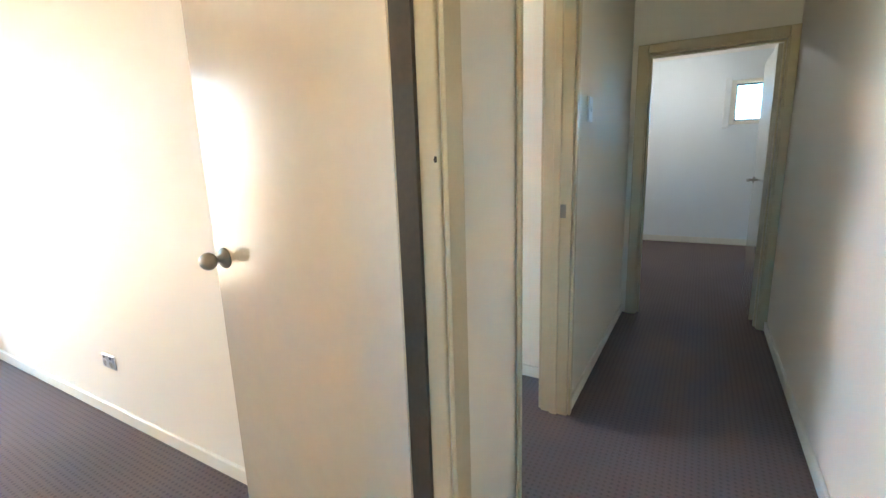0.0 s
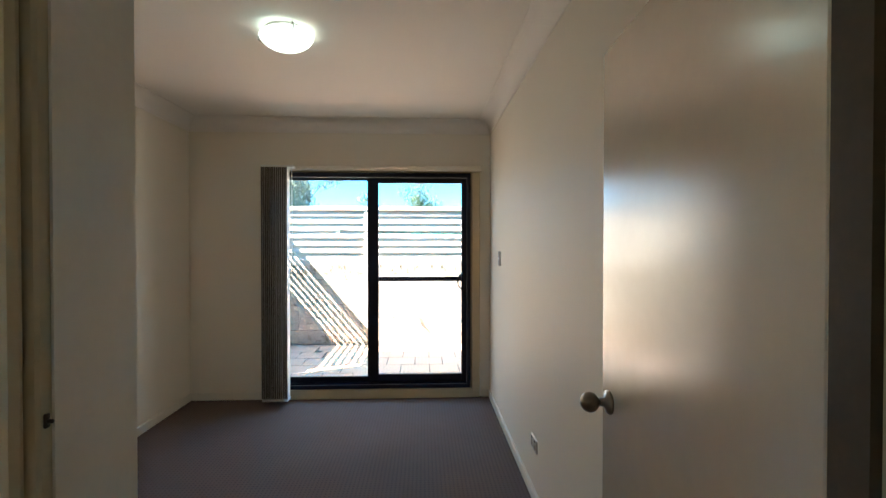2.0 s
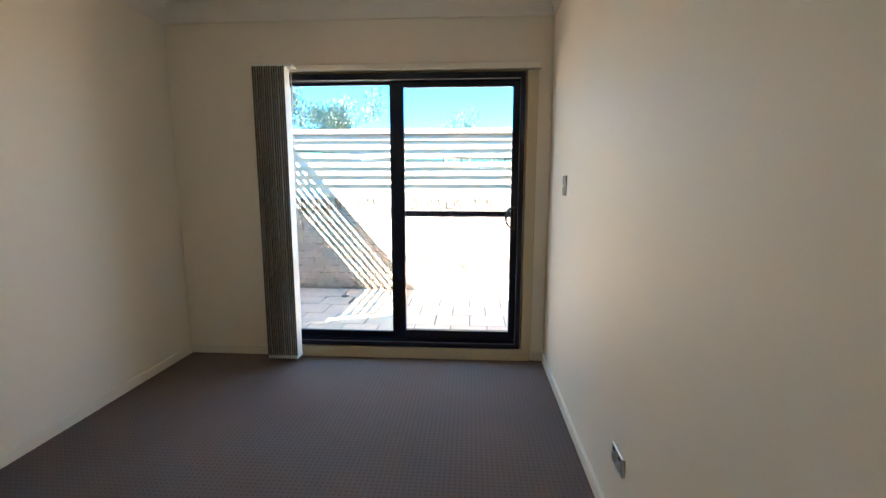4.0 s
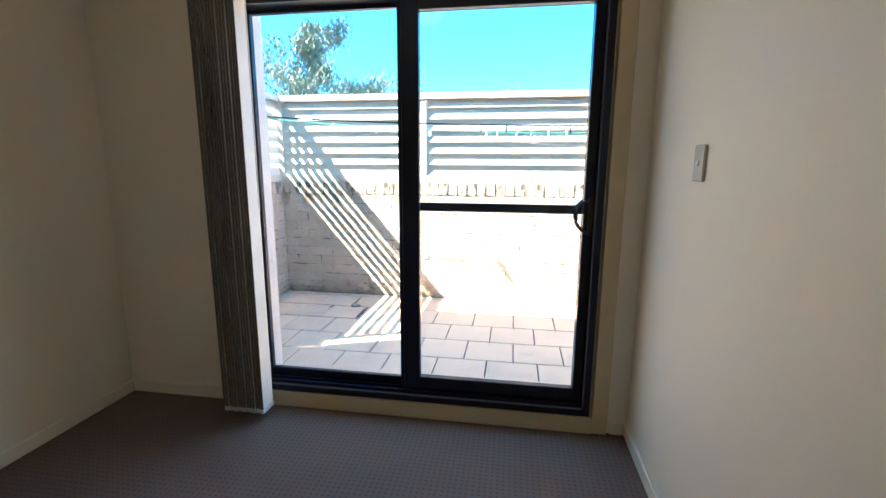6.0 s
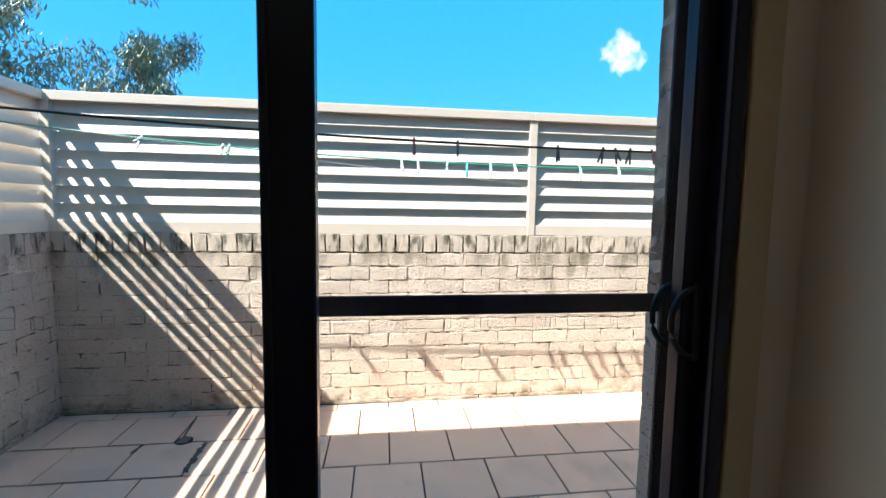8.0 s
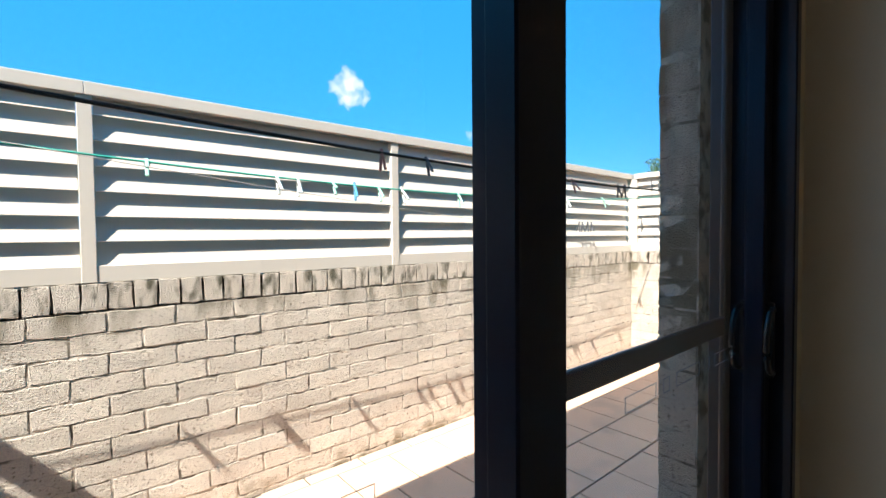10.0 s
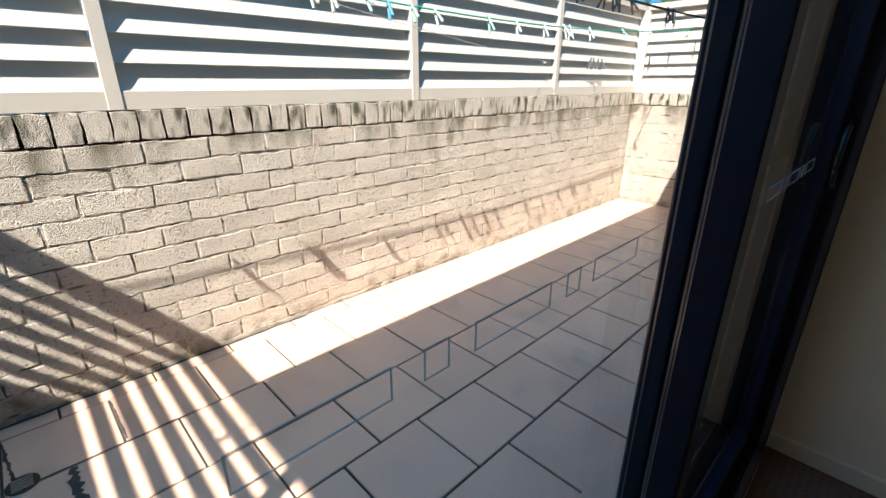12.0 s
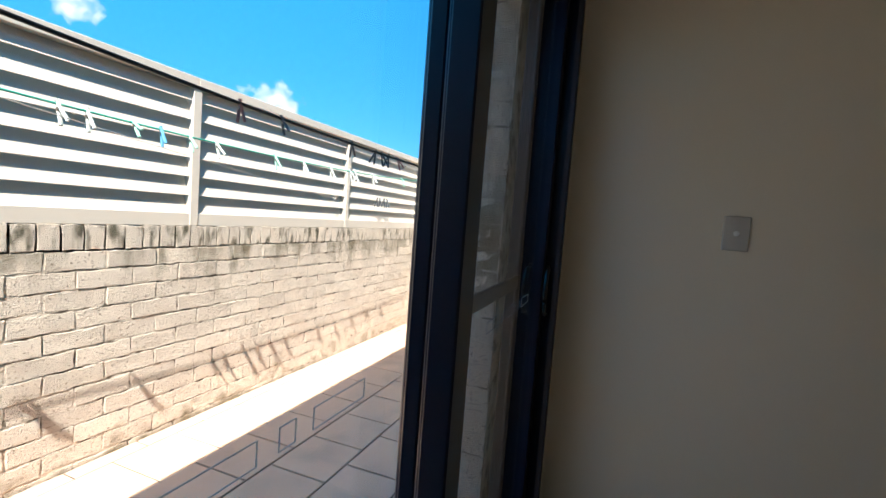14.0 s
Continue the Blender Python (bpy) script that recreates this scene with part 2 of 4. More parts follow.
def tube(bm, points, r, sides=6):
    """A tube along points."""
    points = [Vector(p) for p in points]
    rings = []
    for i, p in enumerate(points):
        d = (points[min(i + 1, len(points) - 1)] - points[max(i - 1, 0)]).normalized()
        u = d.orthogonal().normalized() if abs(d.z) > 0.95 else d.cross(Vector((0, 0, 1))).normalized()
        v = d.cross(u)
        rings.append([bm.verts.new(p + r * (math.cos(2 * math.pi * k / sides) * u + math.sin(2 * math.pi * k / sides) * v)) for k in range(sides)])
    for lo, hi in zip(rings, rings[1:]):
        for k in range(sides):
            bm.faces.new((lo[k], lo[(k + 1) % sides], hi[(k + 1) % sides], hi[k]))
    bm.faces.new(rings[0][::-1])
    bm.faces.new(rings[-1])
    return bm


def mesh_of(name, bm, material, smooth=False):
    bmesh.ops.recalc_face_normals(bm, faces=bm.faces)
    me = bpy.data.meshes.new(name)
    bm.to_mesh(me)
    bm.free()
    me.materials.append(material)
    if smooth:
        me.shade_smooth()
    return me


def part(name, bm, material, parent=None, label="", smooth=False):
    """Links a bmesh as one mesh object, under parent if given."""
    ob = new(name, mesh_of(name, bm, material, smooth))
    if parent:
        ob.parent = parent
        ob.matrix_parent_inverse = parent.matrix_basis.inverted()
    if label:
        ob["label"] = label
    return ob


def boxes(name, material, parent, *dims, bevel=0.0, label=""):
    bm = bmesh.new()
    for d in dims:
        box(bm, *d, bevel=bevel)
    return part(name, bm, material, parent, label)


def thing(name, place, label, category, group="", kind=""):
    """An empty at a thing's base, that its parts hang under."""
    ob = new(name)
    ob.empty_display_size = 0.1
    ob.matrix_basis = Matrix.Translation(place)
    return tagged(ob, label, category, group, kind)


def structure(ob, label, category):
    return tagged(ob, label, category, kind="structure")


# ---- rooms: floor, walls, ceiling ----
XW, XE, YS, YN, ZC = -4.04, -0.53, -1.522, 1.155, 2.50       # bedroom faces and ceiling
XH0, XH1, YH, YF = -0.41, 0.535, 3.82, 7.06                  # hall faces, hall end, far wall
structure(boxes("floor", M_CARPET, None, (XW - 0.1, YS - 0.1, -0.1, XH0, 2.6, 0), (XH0, -1.3, -0.1, 0.6, YH, 0), (-2.1, YH, -0.1, 1.7, YF + 0.1, 0)),
          "dark purple-brown dimpled loop pile carpet", "carpet floor")
structure(boxes("ceiling", M_CEIL, None, (XW - 0.14, YS - 0.12, ZC, 1.72, YF + 0.12, ZC + 0.1)), "plain white painted plaster ceiling", "ceiling")
O0, O1, OT = -0.77, 0.99, 2.05                              # sliding door's opening
structure(boxes("wall_west", M_WALL, None, (XW - 0.15, YS - 0.12, 0, XW, O0, ZC), (XW - 0.15, O1, 0, XW, 1.3, ZC), (XW - 0.15, O0, OT, XW, O1, ZC),
                (XW - 0.15, 2.47, 0, XW, 2.61, ZC), (XW - 0.15, 1.3, 2.4, XW, 2.47, ZC), (XW - 0.15, O0, -0.1, XW, O1, 0.03)),
          "cream painted plaster wall round the sliding door", "wall")
structure(boxes("wall_north", M_WALL, None, (XW, YN, 0, XE, YN + 0.12, ZC)), "cream painted plaster bedroom wall", "wall")
structure(boxes("wall_south", M_WALL, None, (XW, YS - 0.12, 0, XE, YS, ZC)), "cream painted plaster bedroom wall", "wall")
D0, D1, DT = 0.194, 1.062, 1.985                              # bedroom doorway, rough
E0, E1 = 1.51, 2.195                                         # second doorway, rough
structure(boxes("wall_east", M_WALL, None, (XE, YS - 0.12, 0, XH0, D0, ZC), (XE, D0, DT, XH0, D1, ZC), (XE, D1, 0, XH0, E0, ZC), (XE, E0, DT, XH0, E1, ZC), (XE, E1, 0, XH0, YH, ZC)),
          "cream painted plaster wall between bedroom and hall", "wall")
structure(boxes("wall_side_room", M_WALL, None, (XW, 2.49, 0, XE, 2.61, ZC)), "white painted wall of the side room", "wall")
structure(boxes("wall_hall", M_WALL, None, (XH1, -1.32, 0, XH1 + 0.12, YH, ZC), (XH0, -1.32, 0, XH1, -1.2, 1.0), (XH0, -1.32, 1.7, XH1, -1.2, ZC), (XH0, -1.32, 1.0, -0.14, -1.2, 1.7), (0.2, -1.32, 1.0, XH1, -1.2, 1.7)), "cream painted hall wall", "wall")
F0, F1 = -0.315, 0.495
structure(boxes("wall_hall_end", M_WALL, None, (-2.12, YH, 0, F0, YH + 0.12, ZC), (F1, YH, 0, 1.72, YH + 0.12, ZC), (F0, YH, 1.91, F1, YH + 0.12, ZC)),
          "cream painted wall at the end of the hall", "wall")
structure(boxes("wall_far_room", M_FARW, None, (-2.12, YH + 0.12, 0, -2.0, YF + 0.12, ZC), (1.6, YH + 0.12, 0, 1.72, YF + 0.12, ZC),
                (-2.0, YF, 0, 0.320, YF + 0.12, ZC), (0.860, YF, 0, 1.6, YF + 0.12, ZC), (0.320, YF, 0, 0.860, YF + 0.12, 1.53), (0.320, YF, 2.06, 0.860, YF + 0.12, ZC)),
          "white painted wall of the far room", "wall")


def cornice(x0, y0, x1, y1):
    """A cove that runs round a room under its ceiling."""
    bm = bmesh.new()
    prof = [(0.0, -0.115), (0.008, -0.115), (0.008, -0.105)]
    prof += [(0.10 - 0.092 * math.cos(a), -0.105 + 0.097 * math.sin(a)) for a in [i * math.pi / 16 for i in range(1, 8)]]
    prof += [(0.10, -0.008), (0.11, -0.008), (0.11, 0.0)]
    rings = [[bm.verts.new(p) for p in ((x0 + o, y0 + o, ZC + z), (x1 - o, y0 + o, ZC + z), (x1 - o, y1 - o, ZC + z), (x0 + o, y1 - o, ZC + z))] for o, z in prof]
    for lo, hi in zip(rings, rings[1:]):
        for i in range(4):
            bm.faces.new((lo[i], lo[(i + 1) % 4], hi[(i + 1) % 4], hi[i]))
    return structure(part("cornice", bm, M_CEIL), "white plaster cove cornice under the ceiling", "cornice")


cornice(XW, YS, XE, YN)
cornice(-2.0, YH + 0.12, 1.6, YF)
cornice(XH0, -1.2, XH1, YH)

SK = 0.066
structure(boxes("baseboard", M_SKIRT, None, (XW, YN - 0.015, 0, XE, YN, SK), (XW, YS, 0, XE, YS + 0.015, SK), (XW, YS + 0.015, 0, XW + 0.015, O0, SK), (XW, O1 + 0.085, 0, XW + 0.015, YN - 0.015, SK),
                (XE - 0.015, YS + 0.015, 0, XE, D0 - 0.06, SK), (XH0, -1.2, 0, XH0 + 0.014, D0 - 0.08, SK), (XH0, 1.16, 0, XH0 + 0.014, E0 - 0.03, SK), (XH0, E1 + 0.03, 0, XH0 + 0.014, YH, SK),
                (XH1 - 0.014, -1.2, 0, XH1, YH, SK), (-2.0, YF - 0.015, 0, 1.6, YF, 0.08), (XW, 2.475, 0, XE, 2.49, SK), bevel=0.004),
          "cream painted skirting board", "skirting board")


def doorway(name, along, a, b, c0, c1, top, wide=(0.06, 0.06), stops=True, label="cream gloss painted timber door frame"):
    """Lining and architraves of a doorway in a wall that spans c0 to c1; along is the axis the opening runs along."""
    root = thing(name, ((c0 + c1) / 2, (a + b) / 2, 0) if along == "y" else ((a + b) / 2, (c0 + c1) / 2, 0), label, "door frame", kind="structure")

    def put(part_name, a0, z0, a1, z1, d0, d1, bev=0.003):
        if along == "y":
            return boxes(part_name, M_TRIM, root, (d0, a0, z0, d1, a1, z1), bevel=bev)
        return boxes(part_name, M_TRIM, root, (a0, d0, z0, a1, d1, z1), bevel=bev)

    t = 0.02
    put("lining", a, 0, a + t, top, c0 - 0.004, c1 + 0.004)
    put("lining", b - t, 0, b, top, c0 - 0.004, c1 + 0.004)
    put("lining_head", a + t, top - t, b - t, top, c0 - 0.004, c1 + 0.004)
    for d0, d1 in ((c0 - 0.018, c0 - 0.0045), (c1 + 0.0045, c1 + 0.018)):
        put("architrave", a + 0.012 - wide[0], 0, a + 0.012, top + 0.05, d0, d1, 0.005)
        put("architrave", b - 0.012, 0, b - 0.012 + wide[1], top + 0.05, d0, d1, 0.005)
        put("architrave_head", a + 0.012, top - 0.012, b - 0.012, top + 0.05, d0, d1, 0.005)
    s0, s1 = c0 + 0.042, c0 + 0.075
    if stops:
        put("door_stop", a + t, 0, a + t + 0.012, top - t, s0, s1)
    put("door_stop", b - t - 0.012, 0, b - t, top - t, s0, s1)
    put("door_stop_head", a + t + 0.012, top - t - 0.012, b - t - 0.012, top - t, s0, s1)
    return root


frame_1 = doorway("door_frame_1", "y", D0, D1, XE, XH0, DT, (0.05, 0.085), False)
boxes("lining_face", M_SKIRT, frame_1, (XE - 0.006, D0 + 0.0203, 0, -0.420, D0 + 0.023, DT - 0.021), label="pale face over the lining")
frame_2 = doorway("door_frame_2", "y", E0, E1, XE, XH0, DT, (0.03, 0.035))
doorway("door_frame_3", "x", F0, F1, YH, YH + 0.12, 1.91, (0.07, 0.06))
# thin dark strips paint the shade behind the door's hinge edge
boxes("rebate", M_REBATE_SHADE, frame_1, (-0.514, D1 - 0.024, 0, -0.4895, D1 - 0.0202, DT - 0.021), (-0.4892, D1 - 0.0345, 0, -0.453, D1 - 0.0202, DT - 0.034), label="hinge rebate with its shade painted in dark brown")
for y, s in ((D0 + 0.02, 1), (D1 - 0.02, -1)):
    bm = bmesh.new()
    box(bm, -0.416, y, 1.228, -0.410, y + s * 0.003, 1.241, 0.001)
    rod(bm, (-0.413, y + s * 0.002, 1.234), (-0.413, y + s * 0.007, 1.234), 0.0025, 0.0018, 8)
    part("catch", bm, M_BROWN, frame_1, "small dark metal catch", True)
boxes("strike_plate", M_NICKEL, frame_2, (-0.475, E1 - 0.0225, 0.96, -0.43, E1 - 0.0195, 1.02), bevel=0.001, label="brass-coloured strike plate")


def knob(parent, m):
    """A round knob on its rose; m carries z away from the door's face."""
    bm = bmesh.new()
    lathe(bm, [(0.034, 0), (0.034, 0.004), (0.030, 0.009), (0.016, 0.013), (0.012, 0.018), (0.011, 0.030)], m)
    rose = part("rose", bm, M_NICKEL, parent, "round satin nickel rose", True)
    bm = bmesh.new()
    ball = [(0.011, 0.0302)] + [(0.0285 * math.sin(a), 0.056 - 0.0265 * math.cos(a)) for a in [math.pi * (0.16 + 0.78 * i / 10) for i in range(11)]]
    lathe(bm, ball, m)
    part("knob", bm, M_NICKEL, rose, "round satin nickel knob", True)


# bedroom door, standing open against the wall
LEAF_Y, LEAF_X0, LEAF_X1, LEAF_T = 1.04, -0.517, -1.290, 1.95
door_1 = thing("door_1", (LEAF_X0, LEAF_Y + 0.035, 0), "cream gloss painted flush bedroom door, standing wide open", "door", kind="structure")
boxes("leaf", M_DOOR, door_1, (LEAF_X1, LEAF_Y, 0.012, LEAF_X0, LEAF_Y + 0.035, LEAF_T), bevel=0.0025)
knob(door_1, Matrix.Translation((-1.235, LEAF_Y, 0.945)) @ Matrix.Rotation(radians(90), 4, 'X'))
for z in (0.25, 1.0, 1.72):
    bm = bmesh.new()
    rod(bm, (LEAF_X0 + 0.004, LEAF_Y + 0.012, z - 0.045), (LEAF_X0 + 0.004, LEAF_Y + 0.012, z + 0.045), 0.006)
    part("hinge", bm, M_NICKEL, door_1, "", True)

door_1.matrix_basis = door_1.matrix_basis @ Matrix.Rotation(radians(-3.0), 4, 'Z')   # a little past square

# far room door, standing open
door_2 = thing("door_2", (0.40, 3.97, 0), "pale painted flush door of the far room, standing open", "door", kind="structure")
boxes("leaf", M_DOOR, door_2, (0.445, 3.97, 0.012, 0.48, 4.72, 1.89), bevel=0.0025)
bm = bmesh.new()
lathe(bm, [(0.026, 0), (0.026, 0.006), (0.01, 0.008), (0.01, 0.04)], Matrix.Translation((0.445, 4.66, 0.98)) @ Matrix.Rotation(radians(-90), 4, 'Y'))
box(bm, 0.393, 4.55, 0.971, 0.405, 4.67, 0.989, 0.003)
part("lever_handle", bm, M_NICKEL, door_2, "satin lever handle", True)

# small high window of the far room
window_1 = thing("window_1", (0.47, YF + 0.06, 1.53), "small high white framed window of the far room", "window", kind="structure")
boxes("window_frame", M_SKIRT, window_1, (0.320, YF - 0.012, 1.53, 0.375, YF + 0.09, 2.06), (0.805, YF - 0.012, 1.53, 0.860, YF + 0.09, 2.06), (0.375, YF - 0.012, 1.53, 0.805, YF + 0.09, 1.575), (0.375, YF - 0.012, 2.015, 0.805, YF + 0.09, 2.06), bevel=0.004)
boxes("sash", M_ALU, window_1, (0.375, YF + 0.04, 1.575, 0.805, YF + 0.06, 1.595), (0.375, YF + 0.04, 1.995, 0.805, YF + 0.06, 2.015), (0.375, YF + 0.04, 1.595, 0.390, YF + 0.06, 1.995), (0.790, YF + 0.04, 1.595, 0.805, YF + 0.06, 1.995))
pane = boxes("pane", M_GLASS, window_1, (0.390, YF + 0.048, 1.595, 0.790, YF + 0.052, 1.995))
pane.visible_shadow = False
bm = bmesh.new()
box(bm, 0.250, YF - 0.035, 1.49, 0.320, YF - 0.003, 2.09, 0.004)
tagged(part("side_blind", bm, M_BLIND), "grey fabric blind stacked beside the small window", "blind")


def ceiling_lamp(name, x, y, r, lean, material, label, clips=True):
    root = thing(name, (x, y, ZC), label, "ceiling lamp")
    m = Matrix.Translation((x, y, ZC)) @ Matrix.Rotation(lean, 4, 'X')
    bm = bmesh.new()
    lathe(bm, [(r * 0.78, -0.004), (r * 0.80, -0.014), (r * 0.72, -0.024), (r * 0.2, -0.026)], m, 36)
    part("base_plate", bm, M_WHITEP, root, "", True)
    bm = bmesh.new()
    bowl = [(r, -0.034), (r * 0.97, -0.044), (r * 0.86, -0.062), (r * 0.66, -0.080), (r * 0.42, -0.092), (r * 0.18, -0.098), (0.004, -0.099)]
    lathe(bm, [(r * 0.99, -0.030)] + bowl, m, 40)
    part("bowl", bm, material, root, "frosted glass bowl, lit", True)
    if clips:
        for k in range(3):
            a = 0.5 + k * 2 * math.pi / 3
            bm = bmesh.new()
            d = Vector((math.cos(a), math.sin(a), 0))
            tube(bm, [m @ (d * r * 0.8 + Vector((0, 0, -0.012))), m @ (d * (r + 0.012) + Vector((0, 0, -0.022))), m @ (d * (r + 0.012) + Vector((0, 0, -0.042))), m @ (d * (r - 0.006) + Vector((0, 0, -0.054)))], 0.0035)
            part("clip", bm, M_NICKEL, root, "", True)
    return root


ceiling_lamp("ceiling_lamp", -2.36, -0.16, 0.135, 0.05, M_LAMP, "round frosted glass oyster ceiling lamp, switched on")
ceiling_lamp("ceiling_lamp", -0.36, 6.1, 0.14, 0.0, M_LAMP2, "small round ceiling lamp of the far room, switched on", False)


def plate(name, m, w, h, material, label, category):
    """A wall plate; m carries z out of the wall and y up."""
    root = thing(name, m.translation, label, category)
    bm = bmesh.new()
    box(bm, -w / 2, -h / 2, 0, w / 2, h / 2, 0.009, 0.003)
    bmesh.ops.transform(bm, matrix=m, verts=bm.verts)
    part("plate", bm, material, root)
    return root


NORTH = Matrix.Rotation(radians(90), 4, 'X')                # faces -y
m = Matrix.Translation((-3.495, YN, 1.277)) @ NORTH
sw = plate("wall_switch", m, 0.076, 0.112, M_PLATE, "pale grey plastic wall switch with a small button", "light switch")
bm = bmesh.new()
lathe(bm, [(0.0085, 0.009), (0.0085, 0.013), (0.006, 0.0145)], m, 16)
part("button", bm, M_WHITEP, sw, "", True)
m = Matrix.Translation((-2.382, YN, 0.312)) @ NORTH
po = plate("power_point", m, 0.118, 0.072, M_CHROME, "silver double power point low on the wall", "power outlet")
for dx in (-0.03, 0.03):
    bm = bmesh.new()
    lathe(bm, [(0.019, 0.009), (0.019, 0.0105), (0.017, 0.011)], m @ Matrix.Translation((dx, -0.008, 0)), 20)
    sock = part("socket", bm, M_PLATE, po, "", True)
    for k, (ux, uy, tilt) in enumerate(((-0.006, 0.003, 0.5), (0.006, 0.003, -0.5), (0.0, -0.008, 0))):
        bm = bmesh.new()
        box(bm, ux - 0.001, uy - 0.004, 0.0105, ux + 0.001, uy + 0.004, 0.0118, turn=Matrix.Rotation(tilt, 4, 'Z'))
        bmesh.ops.transform(bm, matrix=m @ Matrix.Translation((dx, -0.008, 0)), verts=bm.verts)
        part("slot", bm, M_BLACKP, sock)
    bm = bmesh.new()
    box(bm, dx - 0.007, 0.017, 0.009, dx + 0.007, 0.029, 0.013, 0.001)
    bmesh.ops.transform(bm, matrix=m, verts=bm.verts)
    part("rocker", bm, M_BLACKP, po)
m = Matrix.Translation((XH0, 2.48, 1.44)) @ Matrix.Rotation(radians(90), 4, 'Z') @ NORTH
hs = plate("wall_switch", m, 0.078, 0.118, M_WHITEP, "white plastic light switch on the hall wall", "light switch")
bm = bmesh.new()
box(bm, -0.008, -0.012, 0.009, 0.008, 0.012, 0.0135, 0.001)
bmesh.ops.transform(bm, matrix=m, verts=bm.verts)
part("rocker", bm, M_WHITEP, hs)

# ---- sliding door to the patio ----
S0, S1, SZ0, SZ1 = -0.755, 0.975, 0.09, 2.03
slider = thing("sliding_door", (-4.10, 0.11, SZ0), "navy-black aluminium sliding glass door to the patio, closed", "sliding door", kind="structure")
boxes("outer_frame", M_ALU, slider, (-4.185, S0, SZ0, -4.012, S0 + 0.032, SZ1), (-4.185, S1 - 0.032, SZ0, -4.012, S1, SZ1), (-4.185, S0 + 0.032, SZ1 - 0.042, -4.012, S1 - 0.032, SZ1), (-4.185, S0 + 0.032, SZ0, -4.012, S1 - 0.032, SZ0 + 0.035), bevel=0.003)
boxes("track", M_ALU, slider, *[(x, S0 + 0.033, SZ0 + 0.035, x + 0.004, S1 - 0.033, SZ0 + 0.05) for x in (-4.139, -4.079, -4.04)], (-4.1015, S0 + 0.032, SZ1 - 0.06, -4.0985, S1 - 0.032, SZ1 - 0.042))


def sash_frame(bm, x0, x1, y0, y1, z0, z1, left, right, bottom, top):
    box(bm, x0, y0, z0, x1, y0 + left, z1, 0.004)
    box(bm, x0, y1 - right, z0, x1, y1, z1, 0.004)
    box(bm, x0 + 0.001, y0 + left - 0.002, z0, x1 - 0.001, y1 - right + 0.002, z0 + bottom, 0.004)
    box(bm, x0 + 0.001, y0 + left - 0.002, z1 - top, x1 - 0.001, y1 - right + 0.002, z1, 0.004)


fixed = bmesh.new()
sash_frame(fixed, -4.132, -4.102, S0 + 0.033, 0.118, SZ0 + 0.036, SZ1 - 0.043, 0.028, 0.055, 0.05, 0.016)
box(fixed, -4.108, 0.068, SZ0 + 0.036, -4.1005, 0.078, SZ1 - 0.043, 0.002)
fixed = part("fixed_panel", fixed, M_ALU, slider)
pane = boxes("pane", M_GLASS, fixed, (-4.126, S0 + 0.06, SZ0 + 0.085, -4.121, 0.066, SZ1 - 0.058))
pane.visible_shadow = False
sliding = bmesh.new()
sash_frame(sliding, -4.098, -4.056, 0.049, S1 - 0.033, SZ0 + 0.05, SZ1 - 0.044, 0.093, 0.045, 0.066, 0.042)
box(sliding, -4.092, 0.045, SZ0 + 0.06, -4.048, 0.062, SZ1 - 0.05, 0.003)
sliding = part("sliding_panel", sliding, M_ALU, slider)
pane = boxes("pane", M_GLASS, sliding, (-4.08, 0.137, SZ0 + 0.114, -4.075, S1 - 0.077, SZ1 - 0.084))
pane.visible_shadow = False
screen = bmesh.new()
sash_frame(screen, -4.148, -4.134, 0.09, S1 - 0.034, SZ0 + 0.04, SZ1 - 0.044, 0.012, 0.04, 0.05, 0.03)
box(screen, -4.147, 0.10, 1.046, -4.135, S1 - 0.073, 1.089, 0.003)
screen = part("screen_panel", screen, M_ALU, slider, "dark framed fly screen with a mid rail")


def d_handle(x, s):
    """A half-round pull; s is the side that it stands out to."""
    bm = bmesh.new()
    yc, zc = 0.917, 1.045
    pts = [(x + s * 0.012, yc - 0.052 * math.sin(a), zc + 0.072 * math.cos(a)) for a in [math.pi * i / 14 for i in range(15)]]
    tube(bm, pts, 0.0065, 8)
    box(bm, min(x, x + s * 0.012), yc, zc - 0.085, max(x, x + s * 0.012), yc + 0.018, zc + 0.085, 0.002)
    return part("handle", bm, M_BLACKP, sliding, "black half-round pull handle")


d_handle(-4.056, 1)
d_handle(-4.098, -1)
bm = bmesh.new()
lathe(bm, [(0.006, 0), (0.006, 0.006), (0.004, 0.007)], Matrix.Translation((-4.056, 0.95, 1.032)) @ Matrix.Rotation(radians(90), 4, 'Y'), 14)
box(bm, -4.056, 0.9465, 1.013, -4.05, 0.9535, 1.029, 0.001)
part("key_lock", bm, M_CHROME, sliding, "small steel key lock", True)


def stickers(parent, x, y):
    """A row of outlined safety stickers on a pane: long and short by turns."""
    for w in (0.097, 0.023, 0.097, 0.023, 0.097):
        z0, z1, t = 1.034, 1.058, 0.0011
        boxes("safety_sticker", M_STICKER, parent, (x, y, z0, x + 0.0008, y + w, z0 + t), (x, y, z1 - t, x + 0.0008, y + w, z1), (x, y, z0 + t, x + 0.0008, y + t, z1 - t), (x, y + w - t, z0 + t, x + 0.0008, y + w, z1 - t))
        y += w + 0.026


stickers(sliding, -4.0746, 0.307)
stickers(fixed, -4.1206, -0.515)

